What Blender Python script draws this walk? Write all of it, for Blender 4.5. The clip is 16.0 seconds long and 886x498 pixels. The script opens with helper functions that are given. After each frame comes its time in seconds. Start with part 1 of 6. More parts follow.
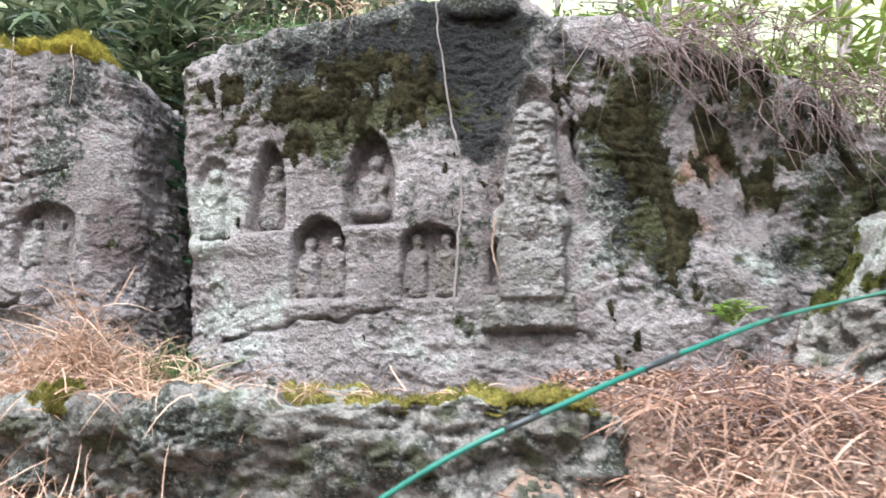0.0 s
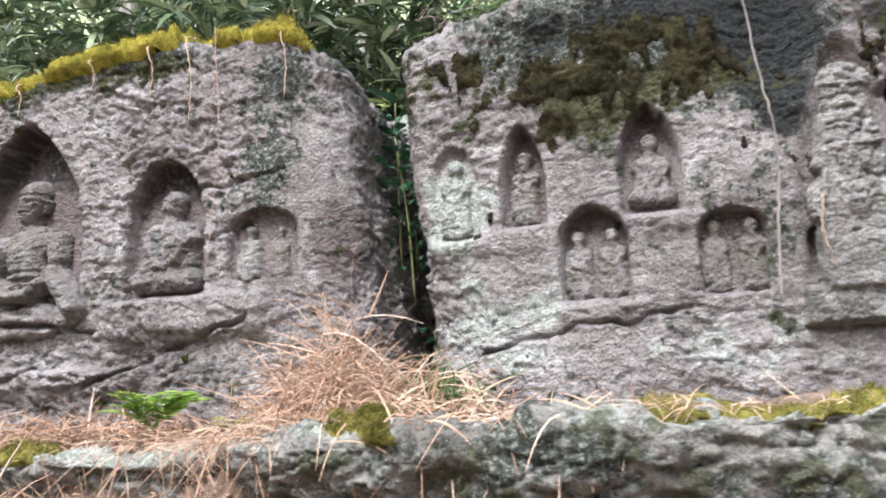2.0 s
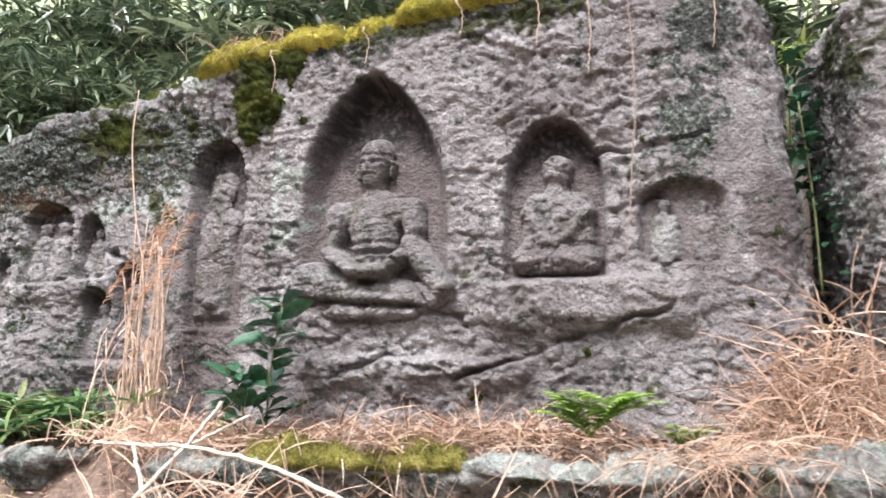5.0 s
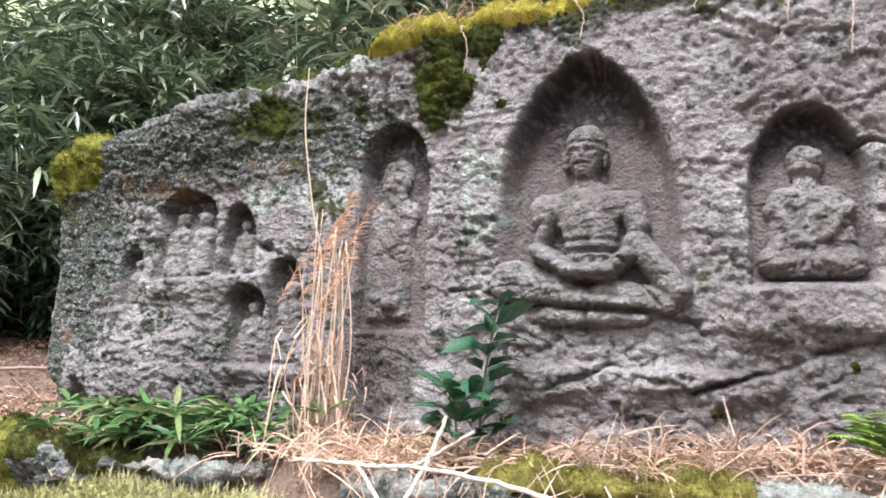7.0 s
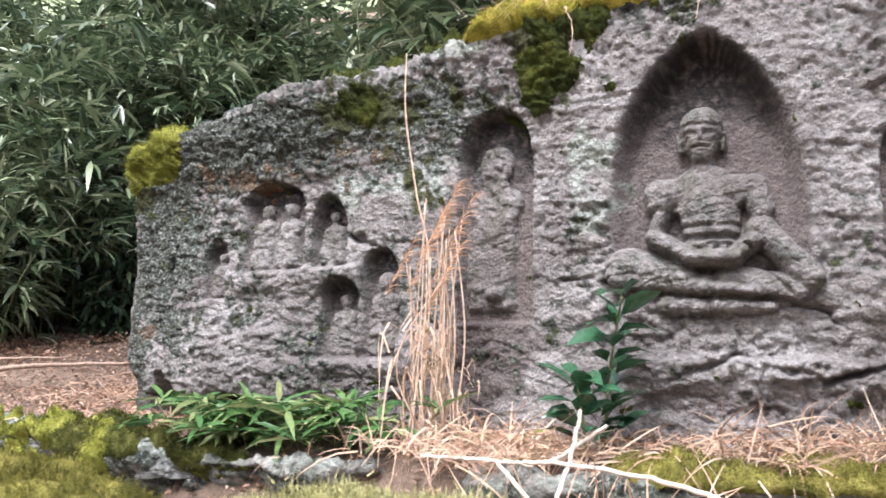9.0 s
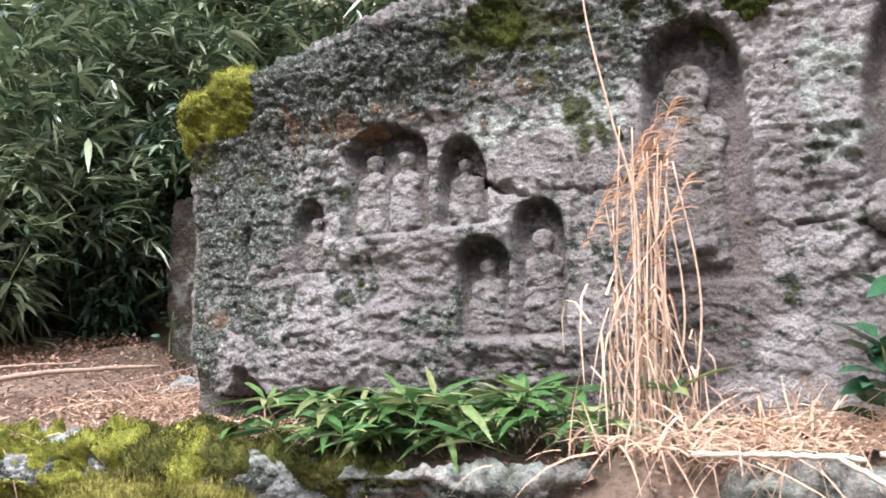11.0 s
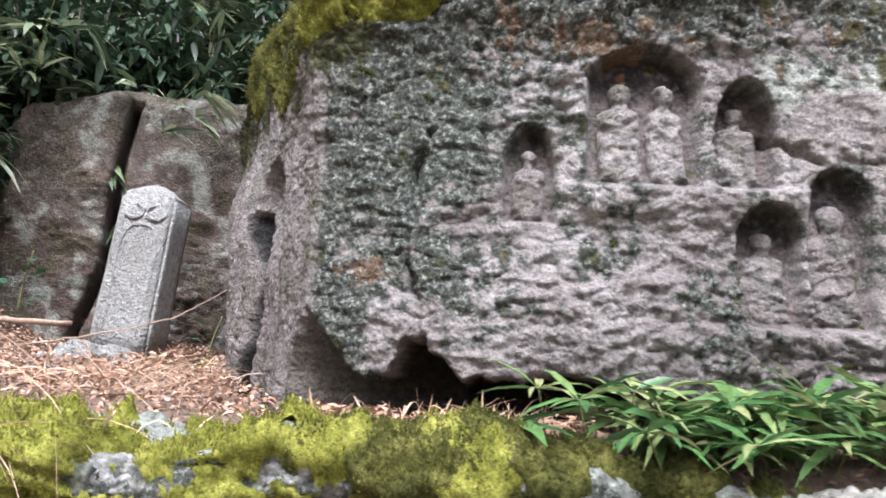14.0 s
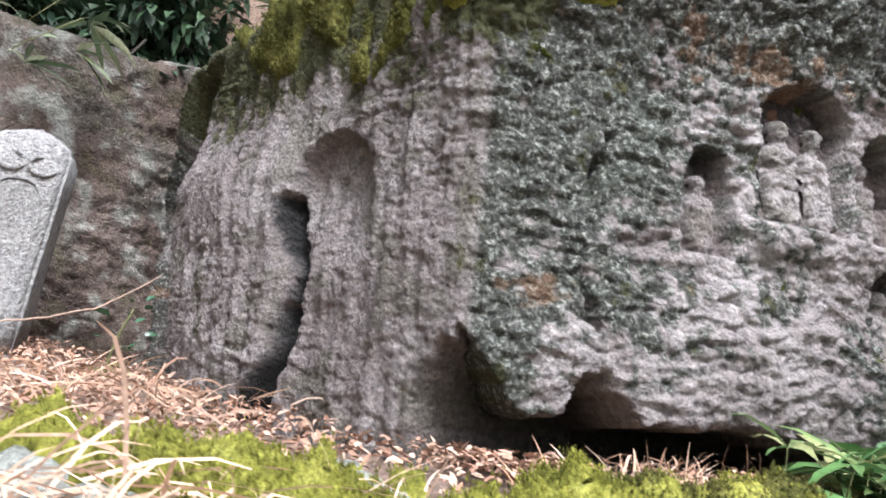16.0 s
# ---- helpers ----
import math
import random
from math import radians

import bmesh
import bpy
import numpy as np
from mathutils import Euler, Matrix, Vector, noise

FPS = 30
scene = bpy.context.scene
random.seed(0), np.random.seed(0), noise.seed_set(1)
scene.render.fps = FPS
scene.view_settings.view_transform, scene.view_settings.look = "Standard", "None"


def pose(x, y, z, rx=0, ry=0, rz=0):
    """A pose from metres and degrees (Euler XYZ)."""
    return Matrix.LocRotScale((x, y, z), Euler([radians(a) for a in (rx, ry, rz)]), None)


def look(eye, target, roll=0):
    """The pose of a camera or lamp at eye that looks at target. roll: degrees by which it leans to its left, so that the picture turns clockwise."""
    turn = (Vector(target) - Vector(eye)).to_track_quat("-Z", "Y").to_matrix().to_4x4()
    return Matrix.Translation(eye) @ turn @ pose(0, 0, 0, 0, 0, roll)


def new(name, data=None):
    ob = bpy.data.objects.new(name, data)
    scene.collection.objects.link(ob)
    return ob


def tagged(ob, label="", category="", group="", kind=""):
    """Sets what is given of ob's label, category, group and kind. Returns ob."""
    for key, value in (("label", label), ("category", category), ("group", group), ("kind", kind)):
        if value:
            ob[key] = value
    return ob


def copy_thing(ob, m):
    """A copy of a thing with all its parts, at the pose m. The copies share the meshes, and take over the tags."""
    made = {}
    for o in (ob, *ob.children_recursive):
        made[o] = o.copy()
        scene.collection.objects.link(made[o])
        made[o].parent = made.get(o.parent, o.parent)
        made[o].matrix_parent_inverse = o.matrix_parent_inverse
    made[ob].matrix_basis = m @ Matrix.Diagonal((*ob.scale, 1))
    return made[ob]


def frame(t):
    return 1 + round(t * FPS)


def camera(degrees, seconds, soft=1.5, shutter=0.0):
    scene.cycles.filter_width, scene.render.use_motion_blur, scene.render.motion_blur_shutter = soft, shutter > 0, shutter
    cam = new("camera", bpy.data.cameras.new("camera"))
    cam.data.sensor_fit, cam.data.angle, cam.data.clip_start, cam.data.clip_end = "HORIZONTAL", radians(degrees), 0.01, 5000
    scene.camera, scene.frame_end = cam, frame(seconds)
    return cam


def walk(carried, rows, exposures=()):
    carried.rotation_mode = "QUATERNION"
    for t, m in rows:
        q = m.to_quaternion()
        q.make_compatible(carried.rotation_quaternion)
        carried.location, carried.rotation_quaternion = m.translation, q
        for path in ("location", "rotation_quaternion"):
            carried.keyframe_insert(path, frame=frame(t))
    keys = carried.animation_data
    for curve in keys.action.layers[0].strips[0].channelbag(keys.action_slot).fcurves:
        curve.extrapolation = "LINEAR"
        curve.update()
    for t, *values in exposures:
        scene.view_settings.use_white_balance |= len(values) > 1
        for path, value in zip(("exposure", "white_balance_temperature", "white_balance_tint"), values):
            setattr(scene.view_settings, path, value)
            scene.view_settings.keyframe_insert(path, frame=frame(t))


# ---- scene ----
cam = camera(58.0, 16.0, soft=1.65, shutter=0.28)
METRES, EYE, TILT, LEAN, TURN = 8.0, 1.5, 9.0, 0.0, 0.0
ROWS = [
    (0.0, 0.0, 0.0, 0.0, -0.0, 0.0, -0.0),
    (0.5, -0.0246, 0.0235, -0.001, 0.23, 1.64, 0.8),
    (1.0, -0.053, 0.0381, -0.0035, -0.28, 2.55, 0.96),
    (1.5, -0.0946, 0.0401, 0.0005, 0.01, 2.46, 1.92),
    (2.0, -0.1275, 0.0494, -0.0037, 1.11, 0.67, 2.81),
    (2.5, -0.1551, 0.0711, -0.0076, 2.06, 0.17, 3.76),
    (3.0, -0.1789, 0.0852, -0.0108, 3.66, 0.3, 3.3),
    (3.5, -0.2076, 0.0876, -0.007, 4.39, 0.03, 2.01),
    (4.0, -0.2412, 0.0856, 0.0007, 3.21, 0.1, 1.9),
    (4.5, -0.2755, 0.0944, -0.0014, 3.41, -0.13, 1.06),
    (7.0, -0.4055, 0.1377, -0.0036, 3.62, -0.17, -0.43),
    (7.5, -0.4184, 0.1482, -0.0068, 4.28, 0.38, -0.95),
    (8.0, -0.4279, 0.1487, -0.005, 3.81, 0.26, -0.65),
    (8.5, -0.4373, 0.1471, -0.0037, 3.37, 0.12, -0.26),
    (9.0, -0.4495, 0.1443, -0.0032, 4.42, -1.0, 0.48),
    (9.5, -0.4693, 0.1495, -0.0065, 4.91, -1.93, 0.95),
    (10.0, -0.4949, 0.1756, -0.0133, 4.68, -1.7, 1.79),
    (12.5, -0.6275, 0.2627, -0.0296, -9.57, -0.15, -2.14),
    (13.0, -0.6631, 0.2771, -0.0314, -13.7, -0.11, -4.69),
    (13.5, -0.7029, 0.2963, -0.035, -18.07, -0.89, -4.61),
    (14.0, -0.7347, 0.3375, -0.045, -21.56, -0.94, -5.51),
    (14.5, -0.7568, 0.37, -0.0536, -26.83, 0.17, -7.8),
    (15.0, -0.7896, 0.3963, -0.0576, -33.41, 0.01, -9.81),
    (15.5, -0.8121, 0.4228, -0.0624, -38.23, 0.74, -12.02),
    (16.0, -0.8306, 0.4508, -0.0649, -43.03, 2.91, -12.22),
]
walk(cam, [(t, pose(0, 0, EYE, TILT, LEAN, TURN) @ pose(METRES * x, METRES * y, METRES * z, 90 + pitch, roll, yaw)) for t, x, y, z, yaw, pitch, roll in ROWS],
     exposures=[(0.0, 1.2, 5500, 10), (2.0, 1.2, 5600, 10), (3.0, 1.22, 5800, 11), (4.5, 1.14, 5700, 11), (7.0, 1.17, 5550, 11), (10.0, 1.18, 5600, 12), (14.0, 1.29, 5540, 13), (16.0, 1.36, 5560, 13)])

# ---- world, sun and exposure ----
world = bpy.data.worlds.new("sky")
scene.world = world
world.use_nodes = True
_nt = world.node_tree
_sky = _nt.nodes.new("ShaderNodeTexSky")
_sky.sky_type = "NISHITA"
_sky.sun_disc = False
_sky.sun_elevation = radians(56)
_sky.sun_rotation = radians(205)
_sky.air_density = 1.0
_sky.dust_density = 9.0
_sky.ozone_density = 0.4
_bg = _nt.nodes["Background"]
_bg.inputs[1].default_value = 0.15
_nt.links.new(_sky.outputs[0], _bg.inputs[0])
sun_data = bpy.data.lights.new("sun", "SUN")
sun_data.energy = 2.4
sun_data.angle = radians(20)
sun_data.color = (1.0, 0.99, 0.975)
sun = new("sun", sun_data)
sun.matrix_world = look((-6.0, -4.1, 14.0), (-2.4, 3.6, 1.5))


# ---- helpers of the scene ----
def noise3(p, seed=0):
    """Gradient noise at the rows of p."""
    perm = np.random.RandomState(11 + seed).permutation(256)
    grads = np.random.RandomState(5).normal(size=(256, 3))
    grads /= np.linalg.norm(grads, axis=1)[:, None]
    i = np.floor(p).astype(np.int64)
    f = p - i
    u = f * f * f * (f * (f * 6 - 15) + 10)
    out = np.zeros(len(p))
    for a in (0, 1):
        for b in (0, 1):
            for c in (0, 1):
                h = perm[(perm[(perm[(i[:, 0] + a) & 255] + i[:, 1] + b) & 255] + i[:, 2] + c) & 255]
                g = grads[h]
                d = g[:, 0] * (f[:, 0] - a) + g[:, 1] * (f[:, 1] - b) + g[:, 2] * (f[:, 2] - c)
                w = (u[:, 0] if a else 1 - u[:, 0]) * (u[:, 1] if b else 1 - u[:, 1]) * (u[:, 2] if c else 1 - u[:, 2])
                out += w * d
    return out * 1.5


def fbm(p, octaves=4, seed=0, gain=0.5):
    out, amp = np.zeros(len(p)), 1.0
    for k in range(octaves):
        out += amp * noise3(p * 2.0 ** k + 17.3 * k, seed)
        amp *= gain
    return out


def smooth(a, b, x):
    t = np.clip((x - a) / (b - a), 0, 1)
    return t * t * (3 - 2 * t)


def mesh_object(name, verts, faces, mat, parent=None, label="", shade=True, attrs=None):
    """One mesh object; faces: an (n, 3) or (n, 4) array, or a list of tuples."""
    me = bpy.data.meshes.new(name)
    verts = np.asarray(verts, dtype=np.float64)
    if isinstance(faces, np.ndarray):
        n, k = faces.shape
        me.vertices.add(len(verts))
        me.vertices.foreach_set("co", verts.astype(np.float32).ravel())
        me.loops.add(n * k)
        me.loops.foreach_set("vertex_index", faces.astype(np.int32).ravel())
        me.polygons.add(n)
        me.polygons.foreach_set("loop_start", np.arange(0, n * k, k, dtype=np.int32))
        me.update(calc_edges=True)
        me.validate()
    else:
        me.from_pydata([tuple(v) for v in verts], [], faces)
    if shade:
        me.polygons.foreach_set("use_smooth", np.ones(len(me.polygons), dtype=bool))
    for key, values in (attrs or {}).items():
        me.attributes.new(key, "FLOAT", "POINT").data.foreach_set("value", np.asarray(values, dtype=np.float32).ravel())
    me.materials.append(mat)
    ob = new(name, me)
    if parent:
        ob.parent = parent
    if label:
        tagged(ob, label)
    return ob


def grid_faces(nu, nv, keep=None):
    i = np.arange(nu * nv).reshape(nu, nv)
    f = np.stack([i[:-1, :-1], i[1:, :-1], i[1:, 1:], i[:-1, 1:]], -1).reshape(-1, 4)
    return f if keep is None else f[keep.reshape(-1)[f].all(axis=1)]


def compact(verts, faces):
    used = np.unique(faces)
    back = np.full(len(verts), -1)
    back[used] = np.arange(len(used))
    return verts[used], back[faces], used


def tube(points, radii, sides=6):
    """Vertices and faces of a round bar along points."""
    p = np.asarray(points, float)
    r = np.broadcast_to(np.asarray(radii, float), (len(p),))
    t = np.gradient(p, axis=0)
    t /= np.linalg.norm(t, axis=1)[:, None] + 1e-9
    ref = np.array([0.3, 0.9, 0.2])
    a = np.cross(t, ref)
    a /= np.linalg.norm(a, axis=1)[:, None] + 1e-9
    b = np.cross(t, a)
    ang = np.linspace(0, 2 * np.pi, sides, endpoint=False)
    ring = p[:, None] + r[:, None, None] * (a[:, None] * np.cos(ang)[None, :, None] + b[:, None] * np.sin(ang)[None, :, None])
    v = ring.reshape(-1, 3)
    f = []
    for k in range(len(p) - 1):
        for j in range(sides):
            f.append((k * sides + j, k * sides + (j + 1) % sides, (k + 1) * sides + (j + 1) % sides, (k + 1) * sides + j))
    f.append(tuple(range(sides - 1, -1, -1)))
    f.append(tuple(range((len(p) - 1) * sides, len(p) * sides)))
    return v, f


def bend(points, n=16):
    """A smooth line through a few points (Catmull-Rom)."""
    p = np.asarray(points, float)
    q = np.vstack([2 * p[0] - p[1], p, 2 * p[-1] - p[-2]])
    out = []
    for k in range(1, len(q) - 2):
        for t in np.linspace(0, 1, n, endpoint=False):
            a, b, c, d = q[k - 1], q[k], q[k + 1], q[k + 2]
            out.append(0.5 * (2 * b + (c - a) * t + (2 * a - 5 * b + 4 * c - d) * t * t + (3 * b - a - 3 * c + d) * t ** 3))
    out.append(p[-1])
    return np.array(out)


def blades(base, way, length, width, droop, rs, fold=0.25):
    """Pointed leaves: each a creased strip of eight points. Returns vertices and triangles."""
    n = len(base)
    way = way / (np.linalg.norm(way, axis=1)[:, None] + 1e-9)
    length, width, droop = (np.broadcast_to(np.asarray(a, float), (n,))[:, None] for a in (length, width, droop))
    up = np.array([0, 0, 1.0]) + rs.normal(0, 0.35, (n, 3))
    side = np.cross(way, up)
    side /= np.linalg.norm(side, axis=1)[:, None] + 1e-9
    nor = np.cross(side, way)
    down = np.array([0, 0, -1.0])
    c1 = base + way * length * 0.3 + down * droop * length * 0.04
    c2 = base + way * length * 0.68 + down * droop * length * 0.2
    tip = base + way * length * 0.98 + down * droop * length * 0.48
    h1, h2 = width * 0.5, width * 0.38
    v = np.stack([base, c1 + side * h1 + nor * h1 * fold, c1, c1 - side * h1 + nor * h1 * fold,
                  c2 + side * h2 + nor * h2 * fold, c2, c2 - side * h2 + nor * h2 * fold, tip], 1)
    t = np.array([[0, 2, 1], [0, 3, 2], [1, 2, 5], [1, 5, 4], [2, 3, 6], [2, 6, 5], [4, 5, 7], [5, 6, 7]])
    f = (np.arange(n)[:, None, None] * 8 + t[None]).reshape(-1, 3)
    return v.reshape(-1, 3), f


def strands(base, way, length, width, droop, rs, wiggle=0.08):
    """Dry stalks: thin ribbons of four joints, bent down by droop. Returns vertices and quads."""
    n = len(base)
    way = way / (np.linalg.norm(way, axis=1)[:, None] + 1e-9)
    length, width, droop = (np.broadcast_to(np.asarray(a, float), (n,))[:, None] for a in (length, width, droop))
    side = np.cross(way, rs.normal(0, 1, (n, 3)))
    side /= np.linalg.norm(side, axis=1)[:, None] + 1e-9
    rows = []
    bent = rs.normal(0, wiggle, (n, 3))
    for k, t in enumerate((0.0, 0.25, 0.5, 0.75, 1.0)):
        c = base + length * (way * t + bent * t * (1.4 - t) + np.array([0, 0, -1.0]) * droop * t * t)
        w = width * (0.5, 0.5, 0.45, 0.35, 0.12)[k]
        rows += [c - side * w, c + side * w]
    v = np.stack(rows, 1)
    t = np.array([[0, 1, 3, 2], [2, 3, 5, 4], [4, 5, 7, 6], [6, 7, 9, 8]])
    f = (np.arange(n)[:, None, None] * 10 + t[None]).reshape(-1, 4)
    return v.reshape(-1, 3), f


def join(*sets):
    verts, faces, at = [], [], 0
    for v, f in sets:
        verts.append(np.asarray(v))
        faces += [tuple(int(i) + at for i in q) for q in f]
        at += len(v)
    return np.vstack(verts), faces


# ---- materials ----
def material(name):
    mat = bpy.data.materials.new(name)
    mat.use_nodes = True
    return mat, mat.node_tree.nodes, mat.node_tree.links, mat.node_tree.nodes["Principled BSDF"]


def node(nodes, links, kind, values=(), **props):
    """A node with its properties, and inputs given as {socket: value or output}."""
    nd = nodes.new(kind)
    for key, value in props.items():
        setattr(nd, key, value)
    for key, value in dict(values).items():
        if isinstance(value, bpy.types.NodeSocket):
            links.new(value, nd.inputs[key])
        else:
            nd.inputs[key].default_value = value
    return nd


def mixed(nodes, links, fac, a, b, how="MIX"):
    nd = nodes.new("ShaderNodeMix")
    nd.data_type, nd.blend_type = "RGBA", how
    for sock, value in ((nd.inputs[0], fac), (nd.inputs[6], a), (nd.inputs[7], b)):
        if isinstance(value, bpy.types.NodeSocket):
            links.new(value, sock)
        else:
            sock.default_value = (*value, 1) if isinstance(value, tuple) else value
    return nd.outputs[2]


def ramp(nodes, links, fac, stops):
    nd = nodes.new("ShaderNodeValToRGB")
    links.new(fac, nd.inputs[0])
    el = nd.color_ramp.elements
    while len(el) < len(stops):
        el.new(0.5)
    for e, (at, col) in zip(el, stops):
        e.position, e.color = at, (*col, 1) if isinstance(col, tuple) else (col, col, col, 1)
    return nd.outputs[0]


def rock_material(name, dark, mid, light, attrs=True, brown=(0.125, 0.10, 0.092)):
    mat, ns, ln, sh = material(name)
    co = node(ns, ln, "ShaderNodeTexCoord").outputs["Object"]
    big = node(ns, ln, "ShaderNodeTexNoise", {"Vector": co, "Scale": 2.6, "Detail": 8.0, "Roughness": 0.65}).outputs[0]
    med = node(ns, ln, "ShaderNodeTexNoise", {"Vector": co, "Scale": 34.0, "Detail": 8.0, "Roughness": 0.78}).outputs[0]
    fin = node(ns, ln, "ShaderNodeTexNoise", {"Vector": co, "Scale": 150.0, "Detail": 5.0, "Roughness": 0.8}).outputs[0]
    cell = node(ns, ln, "ShaderNodeTexVoronoi", {"Vector": co, "Scale": 75.0, "Randomness": 1.0}).outputs[0]
    col = ramp(ns, ln, big, [(0.32, dark), (0.5, mid), (0.68, light)])
    tone = ramp(ns, ln, med, [(0.3, 0.42), (0.5, 0.95), (0.66, 1.32)])
    col = mixed(ns, ln, 1.0, col, tone, "MULTIPLY")
    if attrs:
        at = lambda key: node(ns, ln, "ShaderNodeAttribute", attribute_name=key).outputs["Fac"]
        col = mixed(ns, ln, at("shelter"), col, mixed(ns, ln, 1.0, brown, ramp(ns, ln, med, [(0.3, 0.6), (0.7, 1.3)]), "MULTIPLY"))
        pale = mixed(ns, ln, 1.0, (0.38, 0.41, 0.36), tone, "MULTIPLY")
        col = mixed(ns, ln, at("pale"), col, pale)
        lich = node(ns, ln, "ShaderNodeTexNoise", {"Vector": co, "Scale": 62.0, "Detail": 5.0, "Roughness": 0.72}).outputs[0]
        spots = ramp(ns, ln, lich, [(0.42, (0.016, 0.02, 0.014)), (0.54, (0.07, 0.08, 0.062)), (0.62, (0.27, 0.29, 0.255))])
        col = mixed(ns, ln, at("dark"), col, spots)
        # near-black colour for dark stains and for shade painted into the rock
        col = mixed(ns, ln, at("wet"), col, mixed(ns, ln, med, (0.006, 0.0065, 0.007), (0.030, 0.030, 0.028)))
        col = mixed(ns, ln, at("rust"), col, (0.30, 0.145, 0.06))
        green = ramp(ns, ln, med, [(0.35, (0.02, 0.023, 0.007)), (0.6, (0.06, 0.062, 0.018)), (0.75, (0.11, 0.105, 0.04))])
        col = mixed(ns, ln, at("green"), col, green)
    speck = ramp(ns, ln, fin, [(0.33, 0.4), (0.5, 1.0), (0.66, 1.7)])
    col = mixed(ns, ln, 0.5, col, speck, "MULTIPLY")
    ln.new(col, sh.inputs["Base Color"])
    sh.inputs["Roughness"].default_value = 0.92
    sh.inputs["Specular IOR Level"].default_value = 0.25
    hgt = node(ns, ln, "ShaderNodeMath", {0: med, 1: fin}, operation="ADD").outputs[0]
    hgt = node(ns, ln, "ShaderNodeMath", {0: hgt, 1: cell}, operation="ADD").outputs[0]
    bump = node(ns, ln, "ShaderNodeBump", {"Height": hgt, "Strength": 0.9, "Distance": 0.014})
    ln.new(bump.outputs[0], sh.inputs["Normal"])
    return mat


def plant_material(name, cols, rough=0.5, through_light=0.25, spec=0.4):
    """Leaves or straw: colour picked leaf by leaf."""
    mat, ns, ln, sh = material(name)
    geo = node(ns, ln, "ShaderNodeNewGeometry")
    rnd = geo.outputs["Random Per Island"]
    stops = [(k / max(1, len(cols) - 1), c) for k, c in enumerate(cols)]
    col = ramp(ns, ln, rnd, stops)
    co = node(ns, ln, "ShaderNodeTexCoord").outputs["Object"]
    ns_ = node(ns, ln, "ShaderNodeTexNoise", {"Vector": co, "Scale": 60.0, "Detail": 4.0}).outputs[0]
    col = mixed(ns, ln, 0.7, col, ramp(ns, ln, ns_, [(0.3, 0.6), (0.7, 1.35)]), "MULTIPLY")
    ln.new(col, sh.inputs["Base Color"])
    sh.inputs["Roughness"].default_value = rough
    sh.inputs["Specular IOR Level"].default_value = spec
    if through_light:
        tr = node(ns, ln, "ShaderNodeBsdfTranslucent", {"Color": col})
        mx = node(ns, ln, "ShaderNodeMixShader", {0: through_light})
        ln.new(sh.outputs[0], mx.inputs[1])
        ln.new(tr.outputs[0], mx.inputs[2])
        ln.new(mx.outputs[0], ns["Material Output"].inputs[0])
    return mat


def moss_material(name, deep, mid, bright):
    mat, ns, ln, sh = material(name)
    co = node(ns, ln, "ShaderNodeTexCoord").outputs["Object"]
    a = node(ns, ln, "ShaderNodeTexNoise", {"Vector": co, "Scale": 9.0, "Detail": 6.0, "Roughness": 0.7}).outputs[0]
    b = node(ns, ln, "ShaderNodeTexNoise", {"Vector": co, "Scale": 130.0, "Detail": 4.0, "Roughness": 0.8}).outputs[0]
    col = ramp(ns, ln, a, [(0.3, deep), (0.48, mid), (0.66, bright)])
    col = mixed(ns, ln, 0.9, col, ramp(ns, ln, b, [(0.32, 0.35), (0.55, 1.05), (0.7, 1.5)]), "MULTIPLY")
    ln.new(col, sh.inputs["Base Color"])
    sh.inputs["Roughness"].default_value = 0.95
    sh.inputs["Specular IOR Level"].default_value = 0.1
    bump = node(ns, ln, "ShaderNodeBump", {"Height": b, "Strength": 1.0, "Distance": 0.012})
    ln.new(bump.outputs[0], sh.inputs["Normal"])
    return mat


ROCK = rock_material("weathered_tuff", (0.15, 0.13, 0.12), (0.255, 0.232, 0.219), (0.375, 0.352, 0.336))
LEDGE = rock_material("ledge_stone", (0.13, 0.12, 0.10), (0.26, 0.25, 0.22), (0.42, 0.40, 0.36))
BACKROCK = rock_material("brown_rock", (0.05, 0.037, 0.03), (0.09, 0.068, 0.053), (0.15, 0.12, 0.10))
STELE = rock_material("pale_granite", (0.24, 0.24, 0.225), (0.31, 0.31, 0.295), (0.38, 0.38, 0.36), attrs=False)
MOSS_Y = moss_material("yellow_moss", (0.09, 0.085, 0.012), (0.25, 0.22, 0.03), (0.43, 0.36, 0.06))
MOSS_G = moss_material("green_moss", (0.06, 0.06, 0.014), (0.18, 0.165, 0.035), (0.34, 0.30, 0.08))
MOSS_L = moss_material("lime_moss", (0.07, 0.075, 0.015), (0.215, 0.22, 0.035), (0.40, 0.40, 0.09))
MOSS_O = moss_material("olive_moss", (0.025, 0.03, 0.009), (0.095, 0.10, 0.024), (0.21, 0.20, 0.055))
MOSS_U = moss_material("umber_moss", (0.012, 0.011, 0.006), (0.034, 0.031, 0.015), (0.08, 0.072, 0.034))
MOSS_P = moss_material("pale_moss", (0.30, 0.28, 0.10), (0.48, 0.45, 0.19), (0.64, 0.60, 0.30))
MOSS_D = moss_material("dark_moss", (0.015, 0.02, 0.005), (0.045, 0.055, 0.012), (0.10, 0.11, 0.02))
STRAW = plant_material("straw", [(0.40, 0.24, 0.15), (0.50, 0.36, 0.25), (0.28, 0.17, 0.11), (0.60, 0.48, 0.37)], 0.7, 0.2, 0.2)
PALESTRAW = plant_material("pale_straw", [(0.48, 0.31, 0.20), (0.62, 0.46, 0.34), (0.38, 0.24, 0.16)], 0.7, 0.15, 0.2)
PLUME = plant_material("plume", [(0.46, 0.26, 0.15), (0.60, 0.40, 0.26)], 0.8, 0.3, 0.1)
